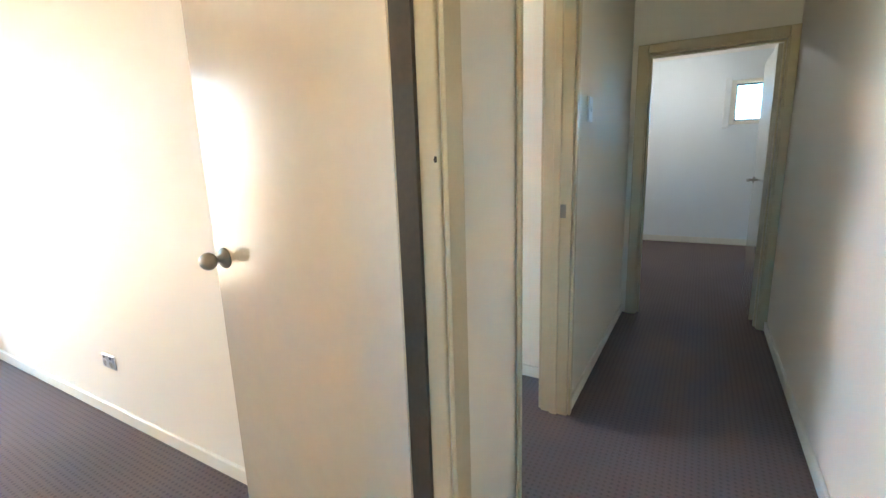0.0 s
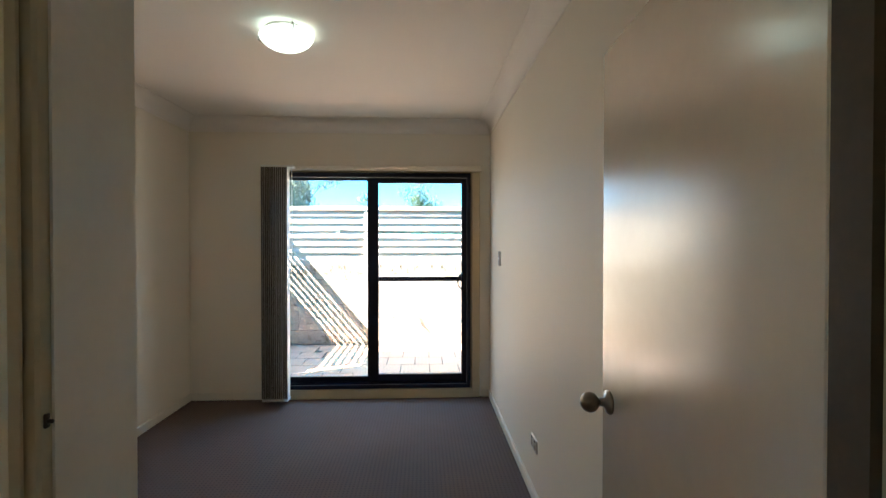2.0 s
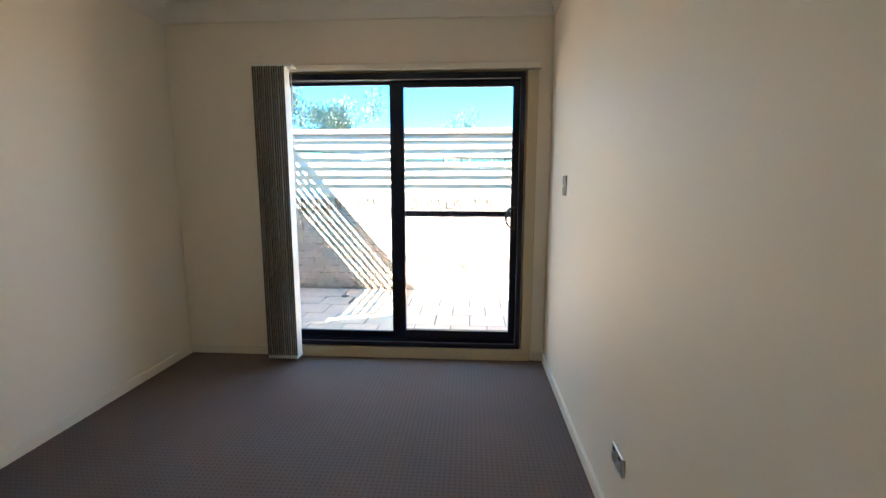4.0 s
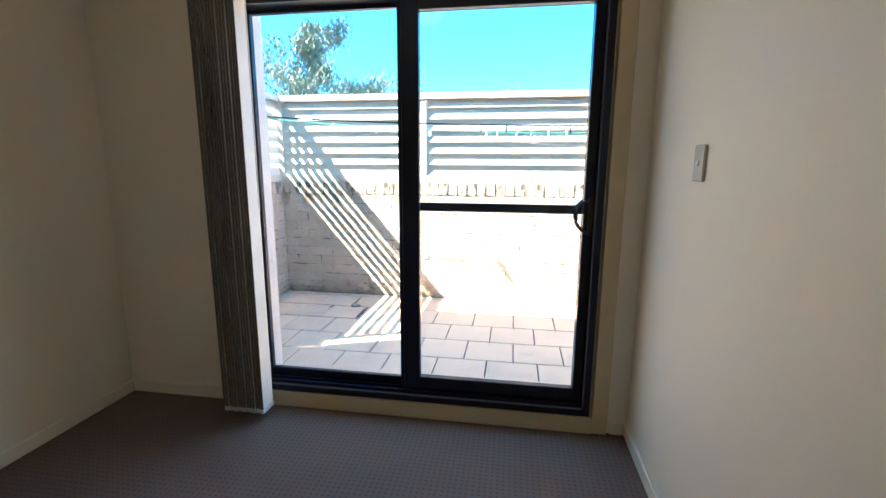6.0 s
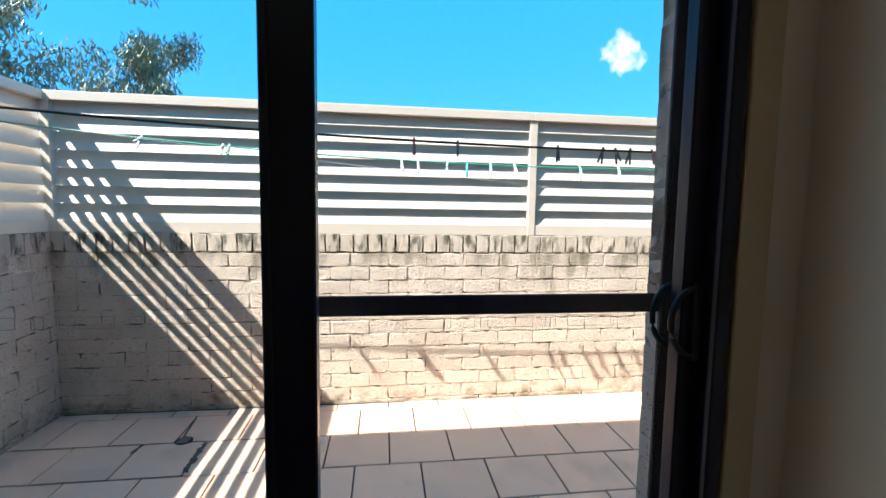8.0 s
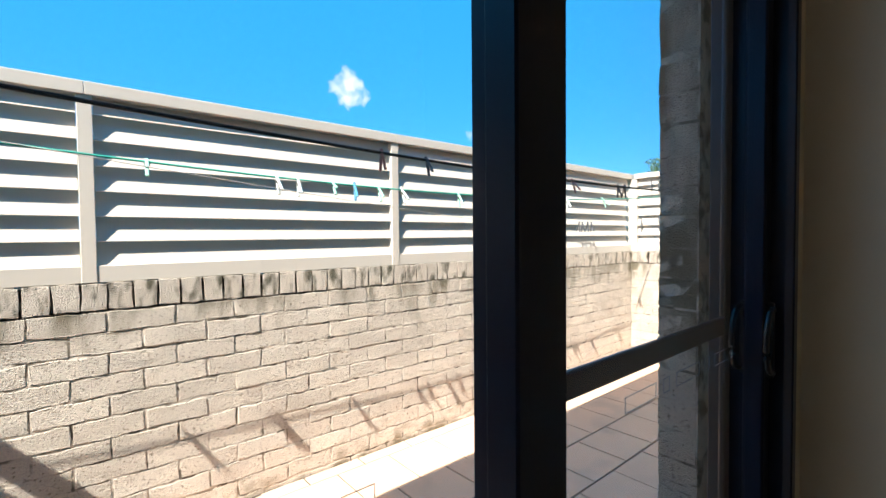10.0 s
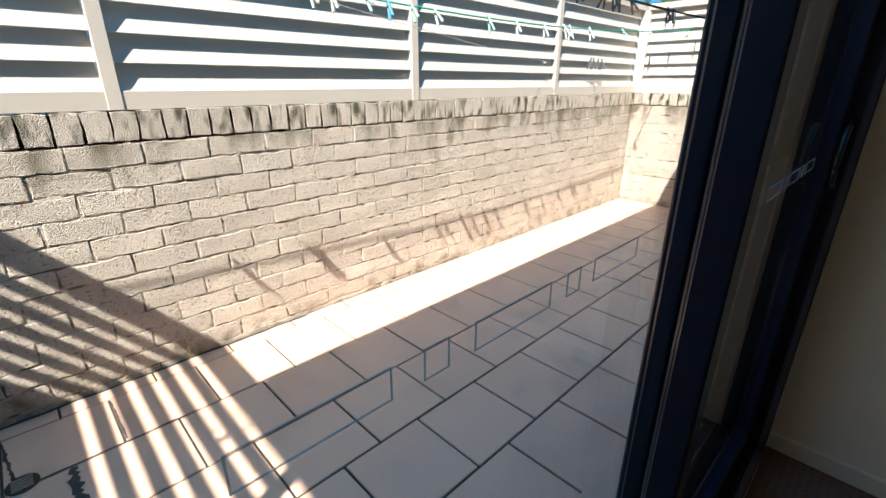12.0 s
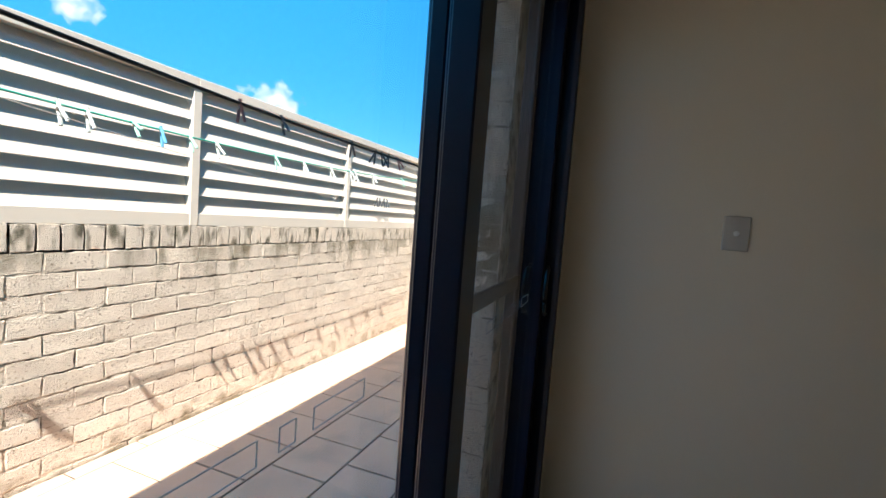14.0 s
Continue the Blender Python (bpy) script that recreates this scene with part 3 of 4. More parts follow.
structure(boxes("trim", M_TRIM, None, (XW, O0, 0, -4.014, O1, 0.086), (XW, O1, 0, -4.02, O1 + 0.07, 2.04), (XW - 0.1, S1 + 0.001, 0.087, XW + 0.0, O1, 2.05), (XW - 0.1, O0, 0.087, XW, S0 - 0.001, 2.05), (XW - 0.1, O0, 2.031, XW, O1, 2.052), (XW, O0 - 0.07, 0, -4.02, O0, 2.04), bevel=0.003),
          "cream painted timber trim round the sliding door", "door trim")


# vertical blind, drawn aside
blind = thing("vertical_blind", (-3.915, -0.73, 0.035), "grey fabric vertical blind, stacked open beside the sliding door", "vertical blind")
boxes("head_rail", M_SKIRT, blind, (-4.03, -0.875, 2.045, -3.985, 1.075, 2.088), bevel=0.004, label="cream painted head rail")
boxes("rail_track", M_WHITEP, blind, (-3.985, -0.85, 2.055, -3.90, -0.575, 2.075), bevel=0.003)
for k in range(14):
    y = -0.832 + 0.0160 * k
    w = 0.003 * math.sin(k * 2.1) if k < 13 else 0.004
    bm = bmesh.new()
    box(bm, -3.968 + w, y, 0.058, -3.8705 + w, y + 0.0014, 2.055)
    slat = part("slat", bm, M_BLIND, blind)
    # strip on the slat's front edge, darkened like the shaded gap beside it
    boxes("gap_shade", M_GAP_SHADE, slat, (-3.8703 + w, y - 0.0045, 0.060, -3.8675 + w, y + 0.0065, 2.05), label="dark strip painting the shade between slats")
    boxes("weight", M_WHITEP, slat, (-3.965 + w, y - 0.001, 0.035, -3.868 + w, y + 0.006, 0.0575))
bm = bmesh.new()
tube(bm, [(-3.90, -0.585, 2.06), (-3.90, -0.583, 1.6), (-3.90, -0.585, 1.05)], 0.0035)
part("cord", bm, M_WHITEP, blind, "thin pale pull cord")

# ---- patio ----
PF, BX, PL, PR = 0.055, -5.948, -1.575, 4.05                   # floor level, back wall face, side wall faces
XO = -4.33                                                  # outer face of the house
ground = structure(boxes("ground", M_GROUND, None, (-3000, -3000, -0.9, 3000, 3000, -0.6)), "dry grassy ground reaching the horizon", "ground")
bm = bmesh.new()
box(bm, BX - 0.12, PL - 0.12, -0.6, XW - 0.15, PR + 0.12, PF - 0.006)
patio = structure(part("patio_floor", bm, M_GROUT), "cream terracotta patio tiles with dark grout joints", "tiled floor")
structure(boxes("house_base", M_MORTAR, None, (XW - 0.12, -2.3, -0.6, 1.8, 7.4, -0.101)), "plain concrete base under the house", "foundation")
structure(boxes("eave", M_ROOF, None, (-4.58, -2.40, 2.72, 1.9, 7.4, 2.90)), "pale painted eave and roof slab over the house", "roof")

# clouds far behind the fence
def cloud(az, el, w, h, seed):
    d = 400
    a, e = radians(az), radians(el)
    c = Vector((-3.8 + d * math.cos(e) * math.sin(a), -0.5 + d * math.cos(e) * math.cos(a), 1.3 + d * math.sin(e)))
    m = bpy.data.materials.new("cloud_vapour")
    m.use_nodes = True
    n, l = m.node_tree.nodes, m.node_tree.links
    n.remove(n["Principled BSDF"])
    tc, noi, sub, ln, rng = n.new("ShaderNodeTexCoord"), n.new("ShaderNodeTexNoise"), n.new("ShaderNodeMath"), n.new("ShaderNodeVectorMath"), n.new("ShaderNodeMapRange")
    noi.inputs["Scale"].default_value, noi.inputs["Detail"].default_value = 0.085, 10
    mp = n.new("ShaderNodeMapping")
    mp.inputs["Location"].default_value = (seed, seed * 2, 0)
    l.new(tc.outputs["Object"], mp.inputs[0])
    l.new(mp.outputs[0], noi.inputs["Vector"])
    sc = n.new("ShaderNodeMapping")
    sc.inputs["Scale"].default_value = (2 / w, 2 / h, 1)
    l.new(tc.outputs["Object"], sc.inputs[0])
    ln.operation = 'LENGTH'
    l.new(sc.outputs[0], ln.inputs[0])
    sub.operation = 'MULTIPLY_ADD'
    sub.inputs[1].default_value = -0.42
    l.new(ln.outputs["Value"], sub.inputs[0])
    l.new(noi.outputs["Fac"], sub.inputs[2])
    rng.inputs["From Min"].default_value, rng.inputs["From Max"].default_value = 0.14, 0.48
    l.new(sub.outputs[0], rng.inputs["Value"])
    em, tr, mix = n.new("ShaderNodeEmission"), n.new("ShaderNodeBsdfTransparent"), n.new("ShaderNodeMixShader")
    em.inputs[0].default_value, em.inputs[1].default_value = (1, 1, 1, 1), 0.32
    l.new(rng.outputs[0], mix.inputs[0])
    l.new(tr.outputs[0], mix.inputs[1])
    l.new(em.outputs[0], mix.inputs[2])
    l.new(mix.outputs[0], n["Material Output"].inputs[0])
    bm = bmesh.new()
    bmesh.ops.create_grid(bm, x_segments=1, y_segments=1, size=0.5)
    bmesh.ops.transform(bm, matrix=Matrix.Diagonal((w * 1.3, h * 1.3, 1, 1)), verts=bm.verts)
    ob = part("cloud", bm, m)
    ob.matrix_basis = look(c, c + (c - Vector((-3.8, -0.5, 1.3)))) 
    ob.visible_shadow = False
    tagged(ob, "small white fair-weather cloud in a blue sky", "cloud", kind="structure")


cloud(-61.2, 18.0, 34, 40, 3.0)
cloud(-42.6, 11.8, 56, 36, 11.0)
cloud(-20.1, 16.0, 34, 26, 23.0)


# trees
def tree(name, x, y, height, spread, seed, leaves, leaf, material, label, bare=0.35, base=-0.6, depth=3, clump=0.5):
    rng = np.random.RandomState(seed)
    root = thing(name, (x, y, base), label, "tree")
    bm = bmesh.new()
    tips = []

    def limb(p, d, length, r, depth):
        pts = [p]
        for i in range(4):
            d = (d + Vector(rng.normal(0, 0.16, 3)) + Vector((0, 0, 0.05))).normalized()
            pts.append(pts[-1] + d * length / 4)
        for i in range(4):
            rod(bm, pts[i], pts[i + 1], r * (1 - 0.14 * i), r * (1 - 0.14 * (i + 1)), 6)
        if depth < 2:
            tips.extend(pts[2:])
        if depth == 0:
            return
        for k in range(3 if depth > 1 else 4):
            side = Vector(rng.normal(0, 1, 3))
            side.z = abs(side.z) * 0.5
            nd = (d * 0.7 + side.normalized() * 0.85 * spread).normalized()
            limb(pts[2 + k % 3], nd, length * rng.uniform(0.55, 0.78), r * 0.5, depth - 1)

    limb(Vector((x, y, base)), Vector((0.05, 0.03, 1)), height * bare, height * 0.013, depth)
    part("trunk", bm, M_BARK, root, "pale peeling trunk and limbs")
    tips = np.array([tuple(t) for t in tips])
    size = rng.uniform(0.5, 1.25, len(tips))
    which = rng.choice(len(tips), leaves, p=size ** 2 / (size ** 2).sum())
    ball = rng.normal(0, 1, (leaves, 3))
    ball /= np.linalg.norm(ball, axis=1)[:, None]
    c = tips[which] + ball * (rng.uniform(0, 1, (leaves, 1)) ** 0.45) * size[which][:, None] * np.array((1.0, 1.0, 0.62)) * clump
    u = rng.normal(0, 0.55, (leaves, 3)) + np.array((0, 0, -1.0))
    u /= np.linalg.norm(u, axis=1)[:, None]
    v = np.cross(u, rng.normal(0, 1, (leaves, 3)))
    v /= np.linalg.norm(v, axis=1)[:, None]
    s = leaf * rng.uniform(0.6, 1.3, (leaves, 1))
    verts = np.stack([c - u * s, c + v * s * 0.2, c + u * s, c - v * s * 0.2], 1).reshape(-1, 3)
    me = bpy.data.meshes.new("crown")
    me.from_pydata(verts.tolist(), [], np.arange(leaves * 4).reshape(-1, 4).tolist())
    me.materials.append(material)
    crown = new("crown", me)
    crown.parent = root
    crown.matrix_parent_inverse = root.matrix_basis.inverted()
    tagged(crown, "airy crown of small grey-green leaves", kind="stuff")
    return root


tree("gum_tree", -15.6, -9.0, 21.0, 1.15, 7, 34000, 0.10, M_LEAF, "tall grey-green gum tree behind the patio fence", 0.24, depth=4, clump=0.55)
tree("gum_tree", -14.6, -7.4, 17.0, 1.2, 19, 15000, 0.09, M_LEAF, "leaning grey-green gum tree behind the patio fence", 0.20, depth=4, clump=0.45)
tree("gum_tree", -16.3, -6.4, 12.5, 1.2, 17, 9000, 0.09, M_LEAF, "leafy grey-green gum tree behind the patio fence", 0.25, clump=0.45)
tree("gum_tree", -15.6, -4.2, 7.8, 0.7, 14, 3000, 0.08, M_LEAF, "small grey-green gum tree behind the patio fence", clump=0.36)
tree("gum_tree", -20.3, -4.2, 7.9, 1.4, 12, 8000, 0.10, M_LEAF, "young gum tree behind the patio fence", clump=0.5)
tree("tree", -22.6, 0.72, 6.6, 0.45, 21, 4000, 0.09, M_LEAF2, "slender green tree top beyond the fence")
tree("tree", -22.6, -1.7, 6.0, 1.2, 22, 5000, 0.09, M_LEAF2, "low green tree beyond the fence")
tree("tree", -16.5, 28.0, 9.6, 1.2, 31, 12000, 0.14, M_LEAF2, "dense green tree beyond the end of the patio")

# clotheslines and pegs
def hanging(u, x0, x1, z0, z1, sag):
    return Vector((x0 + (x1 - x0) * u, PL + (PR - PL) * u, z0 + (z1 - z0) * u - 4 * sag * u * (1 - u)))


def clothesline(label, material, r, spec, end=1.0):
    root = thing("clothesline", hanging(0, *spec), label, "clothesline")
    bm = bmesh.new()
    tube(bm, [hanging(end * i / 40, *spec) for i in range(41)], r, 6)
    part("cord", bm, material, root, "", True)
    for u in (0.0, end):
        p = hanging(u, *spec)
        bm = bmesh.new()
        s = 1 if u == 0 else -1
        tube(bm, [p + Vector((0.012 * math.sin(a), s * (0.012 - 0.012 * math.cos(a)), 0.012 * math.sin(2 * a))) for a in [i * 0.6 for i in range(11)]], r * 1.1, 5)
        part("knot", bm, material, root, "knotted end", True)
    return root


BLACK, GREEN, WIRE = (-4.80, -4.80, 1.618, 1.618, 0.114), (-5.54, -5.54, 1.656, 1.65, 0.142), (-4.87, -6.36, 1.605, 1.31, 0.05)
clothesline("black cord clothesline strung along the patio", M_LINE_B, 0.0045, BLACK)
clothesline("green cord clothesline strung along the patio", M_LINE_G, 0.004, GREEN)
clothesline("thin grey wire line strung to the fence", M_WIRE, 0.0014, WIRE, 0.715)

PEG = {}


def peg(p, colour, turn, lean, label, size=1.0):
    """A spring clothes peg clipped over a line at p: two tapered legs and a coil."""
    if colour not in PEG:
        material = mat("peg_" + colour, {"red": (0.40, 0.19, 0.19), "dark": (0.10, 0.105, 0.115), "white": (0.52, 0.55, 0.52), "blue": (0.08, 0.26, 0.40), "green": (0.30, 0.52, 0.42)}[colour], 0.5, vary=0.08, bump=0)
        legs = []
        for s in (-1, 1):
            bm = bmesh.new()
            box(bm, -0.005, s * 0.006 - 0.004, -0.062, 0.005, s * 0.006 + 0.004, 0.016, 0.002, turn=Matrix.Rotation(s * 0.22, 4, 'X'))
            legs.append(mesh_of("leg", bm, material))
        bm = bmesh.new()
        rod(bm, (-0.008, 0, -0.016), (0.008, 0, -0.016), 0.0045, sides=8)
        PEG[colour] = legs, mesh_of("spring", bm, M_NICKEL)
    root = new("clothes_peg")
    root.matrix_basis = Matrix.Translation(p) @ Matrix.Rotation(turn, 4, 'Z') @ Matrix.Rotation(lean, 4, 'X') @ Matrix.Scale(size, 4)
    tagged(root, label, "clothes peg", "pegs on the clotheslines")
    for name, me in [("leg", PEG[colour][0][0]), ("leg", PEG[colour][0][1]), ("spring", PEG[colour][1])]:
        new(name, me).parent = root


for spec, pegs in ((BLACK, ((0.374, "red", 0.1), (0.53, "dark", 0.5), (0.905, "dark", 0.1), (1.08, "dark", -0.3), (1.133, "dark", 0.35), (1.19, "dark", -0.2), (1.28, "red", 0.5), (1.64, "dark", 0.2), (1.70, "dark", -0.1))),
                   (GREEN, ((-0.883, "white", 0.95), (-0.515, "white", 1.0), (-0.485, "green", 0.8), (-0.072, "green", 0.95), (0.359, "white", 0.45), (0.445, "white", 0.35), (0.60, "green", 0.95), (0.705, "blue", 0.45), (0.83, "green", 0.6), (0.962, "white", 0.55),
                            (1.33, "green", 0.4), (1.555, "white", 0.5), (1.814, "white", 0.3), (2.03, "white", 0.5), (2.09, "white", 0.2), (2.329, "white", 0.4), (2.797, "green", 0.6), (3.25, "white", 0.5)))):
    for y, colour, lean in pegs:
        p = hanging((y - PL) / (PR - PL), *spec)
        peg(p, colour, -math.pi / 2 + 0.25 * math.sin(7 * y), lean, {"red": "dull red plastic clothes peg", "dark": "black plastic clothes peg", "white": "weathered white plastic clothes peg", "blue": "blue plastic clothes peg", "green": "pale green plastic clothes peg"}[colour] + " clipped on a clothesline", 0.8 if spec is BLACK else 1.12)
for y, lean in ((3.07, 0.15), (3.12, -0.1), (3.20, 0.1), (3.26, -0.15)):
    peg((BX + 0.033, y, 1.385), "dark", math.pi / 2 + 0.4 * lean, lean, "dark plastic clothes peg hooked over a fence slat", 1.15)
for x, z, lean in ((-5.738, 1.78, 0.1), (-5.667, 1.775, -0.1), (-5.835, 1.435, 0.0), (-5.665, 1.455, 0.2), (-5.455, 1.54, 0.3), (-5.35, 1.565, -0.2)):
    peg((x, PR - 0.022, z), "dark", lean, 0.1, "dark plastic clothes peg hooked over the end screen", 1.1)

# floor drain
bm = bmesh.new()
m = Matrix.Translation((-5.575, -0.755, PF))
lathe(bm, [(0.042, 0.0005), (0.042, 0.004), (0.036, 0.005)], m, 24)
drain = tagged(part("floor_drain", bm, M_BLACKP), "round dark metal floor drain set in the patio tiles", "drain")
for i in range(-2, 3):
    boxes("bar", M_CHROME, drain, (-5.575 + i * 0.012 - 0.002, -0.755 - 0.026, PF + 0.005, -5.575 + i * 0.012 + 0.002, -0.755 + 0.026, PF + 0.0075))

# ---- louvre fence on the brick walls ----
FZ0, FZ1, TILT = 1.118, 1.888, radians(69)


def louvre_panel(origin, along, out, length, label):
    """A framed bay of louvres; along and out are unit vectors, out points away from the patio."""
    root = thing("fence_panel", origin, label, "fence panel", "louvre fence bays")
    o, a, q = Vector(origin), Vector(along), Vector(out)
    basis = Matrix((a, q, Vector((0, 0, 1)))).transposed().to_4x4()
    m = Matrix.Translation(o) @ basis

    def put(name, dims, turn=None, bevel=0.002):
        bm = bmesh.new()
        box(bm, *dims, bevel=bevel, turn=turn)
        bmesh.ops.transform(bm, matrix=m, verts=bm.verts)
        part(name, bm, M_FENCE, root)

    h = FZ1 - FZ0
    put("top_rail", (0.001, -0.012, h - 0.05, length - 0.001, 0.055, h))
    put("bottom_rail", (0.001, 0.0, 0.0, length - 0.001, 0.05, 0.066))
    put("post", (-0.024, -0.004, 0.0, 0.024, 0.052, h - 0.051))
    for k in range(7):
        z = 0.066 + 0.05 + 0.098 * k
        put("slat", (0.026, 0.031 - 0.058, z - 0.0015, length - 0.026, 0.031 + 0.058, z + 0.0015), Matrix.Rotation(TILT, 4, 'X'), 0.0)
    return root


posts = [PL, -0.218, 1.203, 2.64, PR]
for a, b in zip(posts, posts[1:]):
    louvre_panel((BX - 0.005, a, FZ0), (0, 1, 0), (-1, 0, 0), b - a, "cream aluminium louvre screen panel on the brick wall")
louvre_panel((XO - 0.108, PL - 0.005, FZ0), (-1, 0, 0), (0, -1, 0), 1.57, "cream aluminium louvre side screen on the brick wall")
structure(boxes("fence_post", M_FENCE, None, (BX - 0.058, PR + 0.001, FZ0, BX + 0.004, PR + 0.057, FZ1), bevel=0.002), "cream aluminium corner post of the louvre fence", "fence post")
louvre_panel((BX + 0.03, PR + 0.005, FZ0), (1, 0, 0), (0, 1, 0), 1.55, "cream aluminium louvre end screen on the brick wall")

# ---- brick walls, laid brick by brick ----
rng = random.Random(5)


def brick_mesh(name, l, d, h, material, seed):
    r = random.Random(seed)
    bm = bmesh.new()
    n = max(1, round(l / 0.04))
    xs = [-l / 2 + l * i / n for i in range(n + 1)]
    out = [(x, -h / 2) for x in xs] + [(l / 2, 0.0)] + [(x, h / 2) for x in reversed(xs)] + [(-l / 2, 0.0)]
    rim = [(x + r.uniform(-1, 1) * 0.0034, z + r.uniform(-1, 1) * 0.0042) for x, z in out]
    face = [bm.verts.new((x * 0.975, -d / 2 + r.uniform(-0.001, 0.002), z * 0.93)) for x, z in rim]
    edge = [bm.verts.new((x, -d / 2 + r.uniform(0.0015, 0.0045), z)) for x, z in rim]
    back = [bm.verts.new((x, d / 2, z)) for x, z in out]
    for lo, hi in ((face, edge), (edge, back)):
        for i in range(len(out)):
            k = (i + 1) % len(out)
            bm.faces.new((lo[i], lo[k], hi[k], hi[i]))
    bm.faces.new(face[::-1])
    bm.faces.new(back)
    return mesh_of(name, bm, material)


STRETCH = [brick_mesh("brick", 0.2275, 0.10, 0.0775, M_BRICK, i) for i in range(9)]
ROWLOCK = [brick_mesh("capping_brick", 0.0775, 0.116, 0.107, M_CAP, 20 + i) for i in range(8)]


def lay(name, meshes, parent, m, scale=1.0):
    ob = new(name, rng.choice(meshes))
    ob.parent = parent
    ob.matrix_basis = m @ Matrix.Diagonal((scale, 1, 1, 1))
    return ob


def brick_wall(name, origin, turn, length, courses, cap, top, phase, label):
    """A wall whose face runs along x of its own frame, bricks proud of a recessed mortar core behind it (+y)."""
    m = Matrix.Translation(origin) @ Matrix.Rotation(turn, 4, 'Z')
    bm = bmesh.new()
    box(bm, 0, 0.0040, -0.3, length, 0.105, top - 0.006)
    bmesh.ops.transform(bm, matrix=m, verts=bm.verts)
    root = structure(part(name, bm, M_MORTAR), label, "brick wall")
    z = top
    if cap:
        bm = bmesh.new()
        box(bm, 0.0005, 0.004, top - 0.113, length - 0.0005, 0.104, top - 0.004)
        bmesh.ops.transform(bm, matrix=m, verts=bm.verts)
        part("capping_joint", bm, M_GRIME, root, "dark mossy joints of the capping")
        n = int(length / 0.0842)
        for i in range(n + 1):
            x = min(0.0421 + 0.0842 * i, length - 0.04)
            lay("capping_brick", ROWLOCK, root, m @ pose(x, 0.0565 + rng.uniform(-0.0012, 0.0012), top - 0.0535 + rng.uniform(-0.002, 0.002), 0, rng.uniform(-1.0, 1.0), 0))
        z = top - 0.110
    for c in range(courses):
        zc = z - 0.0421 - 0.0842 * c
        x = -0.2345 + (phase + 0.117 * (c % 2)) % 0.2345
        while x < length:
            a, b = max(x, 0.0), min(x + 0.2255, length)
            if b - a > 0.03:
                lay("brick", STRETCH, root, m @ pose((a + b) / 2, 0.05 + rng.uniform(-0.002, 0.002), zc + rng.uniform(-0.0018, 0.0018), 0, rng.uniform(-0.35, 0.35), rng.uniform(-0.15, 0.15)), (b - a) / 0.2255)
            x += 0.2345
    return root


TOP = 1.115
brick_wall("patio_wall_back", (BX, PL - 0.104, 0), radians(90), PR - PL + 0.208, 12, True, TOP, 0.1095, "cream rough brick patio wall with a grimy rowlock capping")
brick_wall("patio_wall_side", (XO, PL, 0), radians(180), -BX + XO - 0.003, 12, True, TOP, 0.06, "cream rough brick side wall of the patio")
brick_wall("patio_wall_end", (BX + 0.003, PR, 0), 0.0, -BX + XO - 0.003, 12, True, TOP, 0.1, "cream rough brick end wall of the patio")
for name, a, b in (("house_wall_pier", PL, O0), ("house_wall_brick", O1, 1.3)):
    brick_wall(name, (XO, b, 0), radians(-90), b - a, 31, False, 2.68, 0.0, "cream brick house wall beside the sliding door")
structure(boxes("house_wall_outer", M_MORTAR, None, (XO + 0.01, O0, 2.07, XW - 0.152, O1, 2.72), (XO + 0.01, 2.47, 0, XW - 0.152, 7.3, 2.72), (XO + 0.01, 1.3, 2.4, XW - 0.152, 2.47, 2.72)), "rendered outer wall of the house", "wall")
structure(boxes("door_reveal", M_RENDER, None, (XO - 0.004, O0 - 0.11, 0.058, XO + 0.12, O0 + 0.006, 2.064), bevel=0.004), "cream rendered reveal beside the sliding door", "door reveal")
structure(boxes("sill_tile", M_TILE, None, (XO - 0.02, O0 + 0.007, 0.004, -4.187, O1, 0.087), bevel=0.004), "tiled door sill outside the sliding door", "door sill")

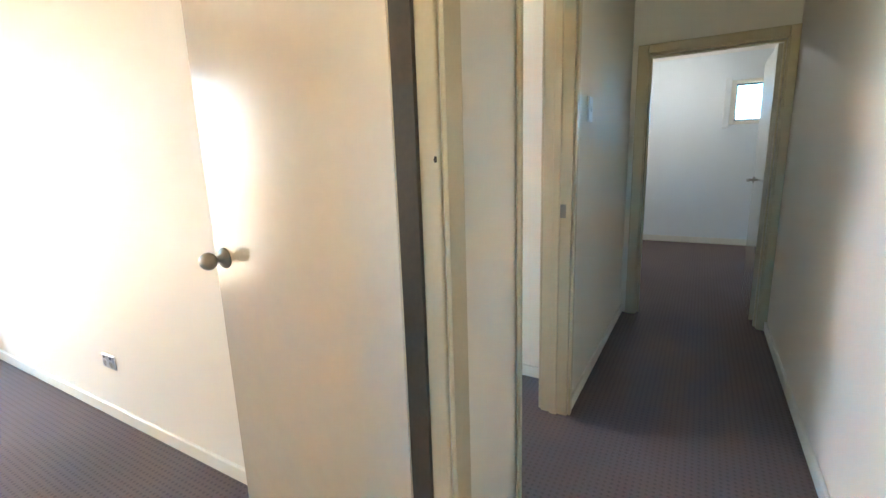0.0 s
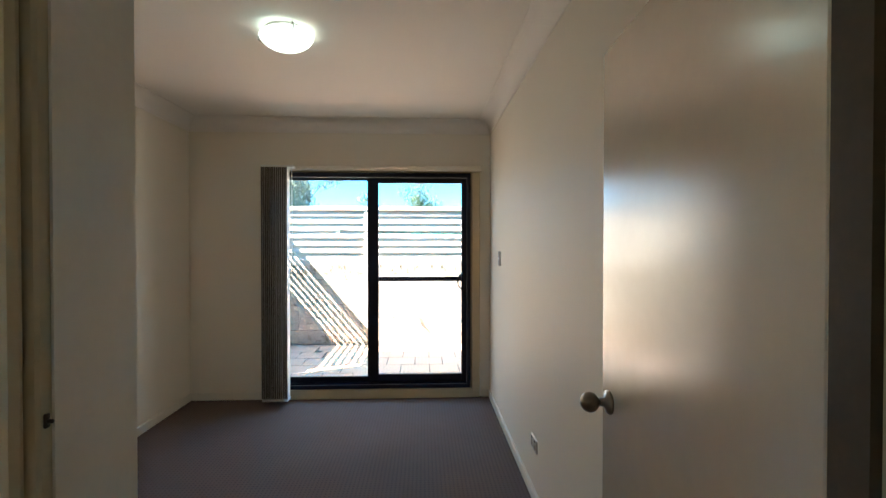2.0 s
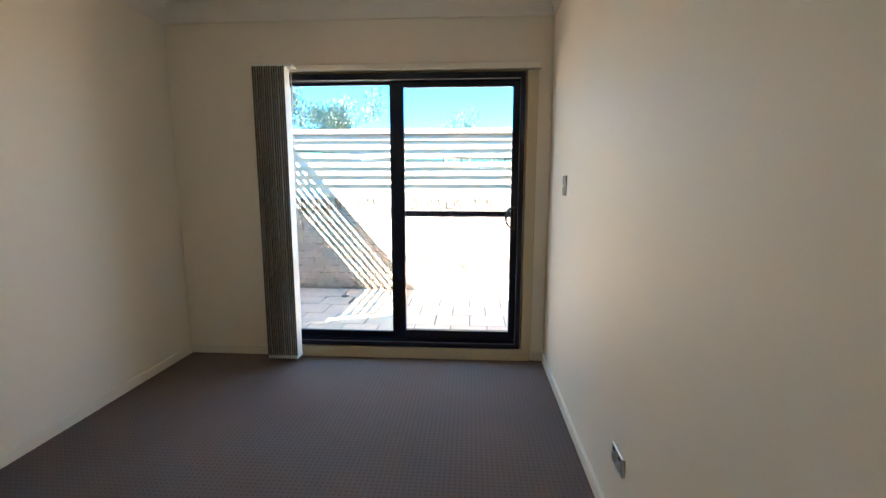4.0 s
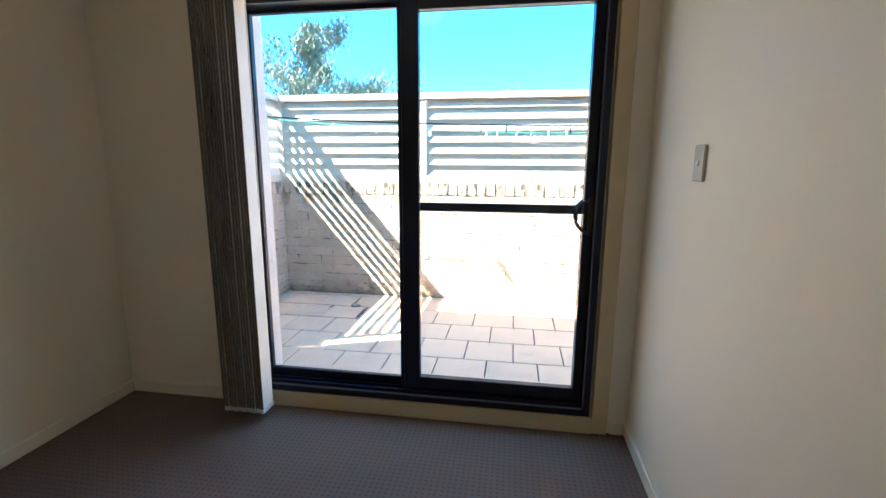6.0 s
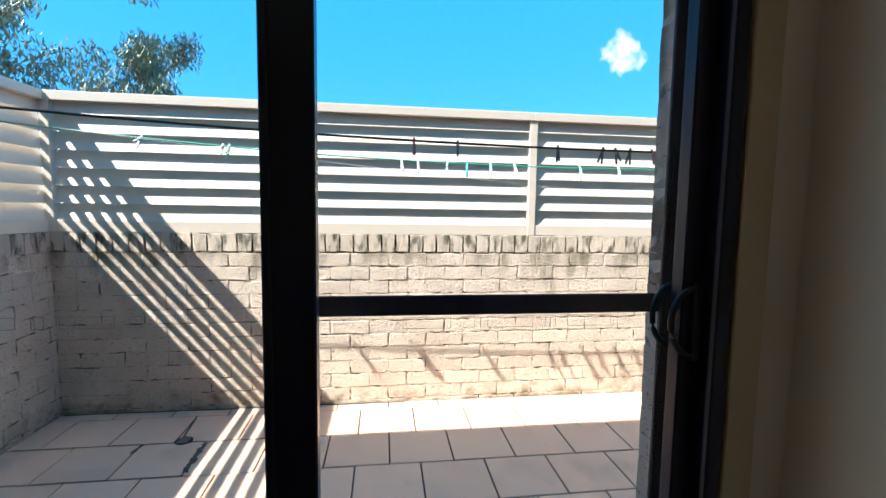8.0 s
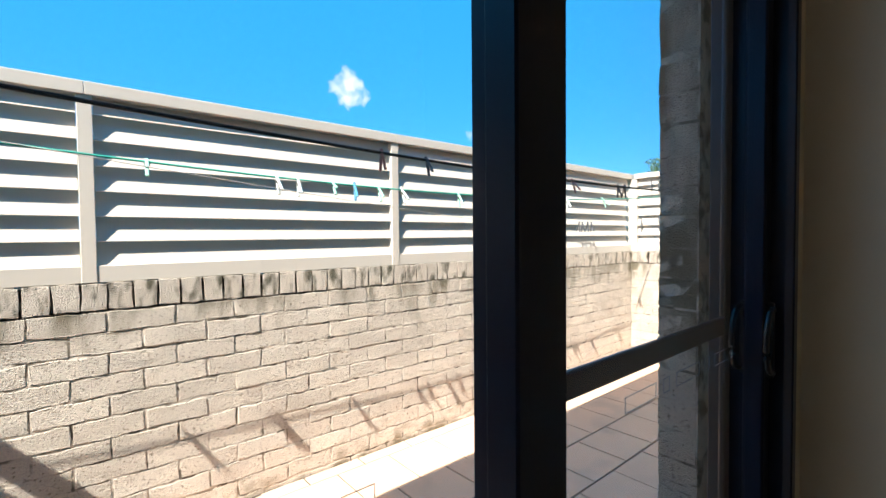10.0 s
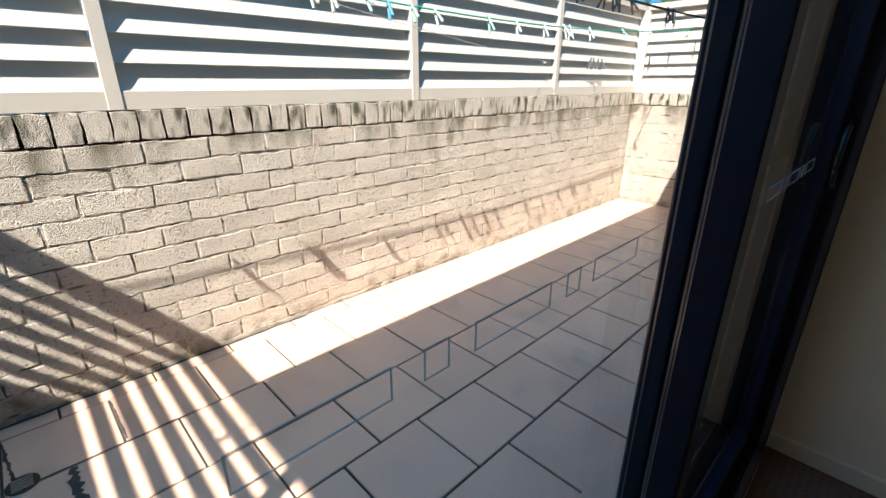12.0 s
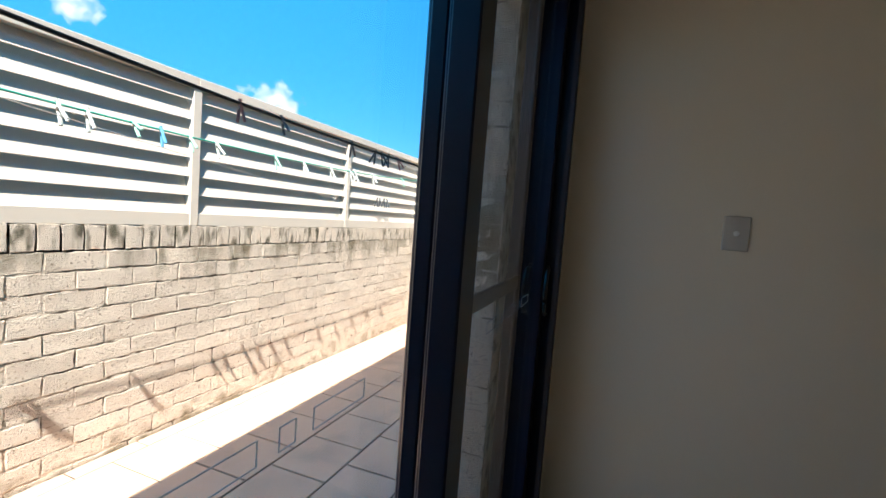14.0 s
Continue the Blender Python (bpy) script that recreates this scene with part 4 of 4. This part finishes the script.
# patio tiles
TW, TL = 0.313, 0.306
TILE = []
for i in range(4):
    bm = bmesh.new()
    box(bm, -(TL - 0.008) / 2, -(TW - 0.008) / 2, -0.008, (TL - 0.008) / 2, (TW - 0.008) / 2, 0.0, 0.0025)
    TILE.append(mesh_of("tile", bm, M_TILE))
L1 = -5.252
rows = [(L1 - 2 * TL, 0), (L1 - TL, 1), (L1, 0), (L1 + TL, 1), (L1 + 2 * TL, 0)]
for x0, k in rows:
    y = 0.450 - 0.148 * k - 7 * TW
    while y < PR:
        a, b = max(y, PL + 0.003), min(y + TW, PR - 0.003)
        if b - a > 0.03:
            ob = new("tile", rng.choice(TILE))
            ob.parent = patio
            ob.matrix_basis = pose(x0 + TL / 2, (a + b) / 2, PF + rng.uniform(-0.001, 0.001), rng.uniform(-0.15, 0.15), rng.uniform(-0.15, 0.15)) @ Matrix.Diagonal((1, (b - a) / TW, 1, 1))
        y += TW
for x0, x1 in ((BX + 0.004, L1 - 2 * TL), (L1 + 3 * TL, XO)):
    y = PL
    while y < PR and x1 - x0 > 0.02:
        ob = new("tile", rng.choice(TILE))
        ob.parent = patio
        ob.matrix_basis = pose((x0 + x1) / 2, y + TW / 2, PF) @ Matrix.Diagonal(((x1 - x0) / TL, 1, 1, 1))
        y += TW


def crack(x0, y0, x1, y1, width, seed):
    """A ragged, crumbled joint lying over the tiles' edges."""
    r = random.Random(seed)
    bm = bmesh.new()
    a, b = Vector((x0, y0, PF + 0.0022)), Vector((x1, y1, PF + 0.0022))
    side = (b - a).normalized().cross(Vector((0, 0, 1)))
    left, right = [], []
    for i in range(25):
        p = a.lerp(b, i / 24)
        left.append(bm.verts.new(p + side * width * r.uniform(0.15, 1.0)))
        right.append(bm.verts.new(p - side * width * r.uniform(0.15, 1.0)))
    for i in range(24):
        bm.faces.new((left[i], left[i + 1], right[i + 1], right[i]))
    part("crumbled_joint", bm, M_GROUT, patio, "dark crumbled grout joint")


crack(-5.545, -0.637, -5.275, -0.632, 0.022, 3)
crack(-5.85, -0.487, -5.57, -0.482, 0.006, 4)
crack(-5.555, -0.94, -5.47, -0.96, 0.014, 5)
crack(BX + 0.01, PL + 0.02, BX + 0.01, 0.4, 0.012, 6)
crack(-5.86, -0.80, -5.585, -0.77, 0.009, 7)
crack(L1, PL + 0.02, L1, -0.62, 0.006, 8)
crack(L1 - TL, PL + 0.02, L1 - TL, -0.30, 0.006, 9)
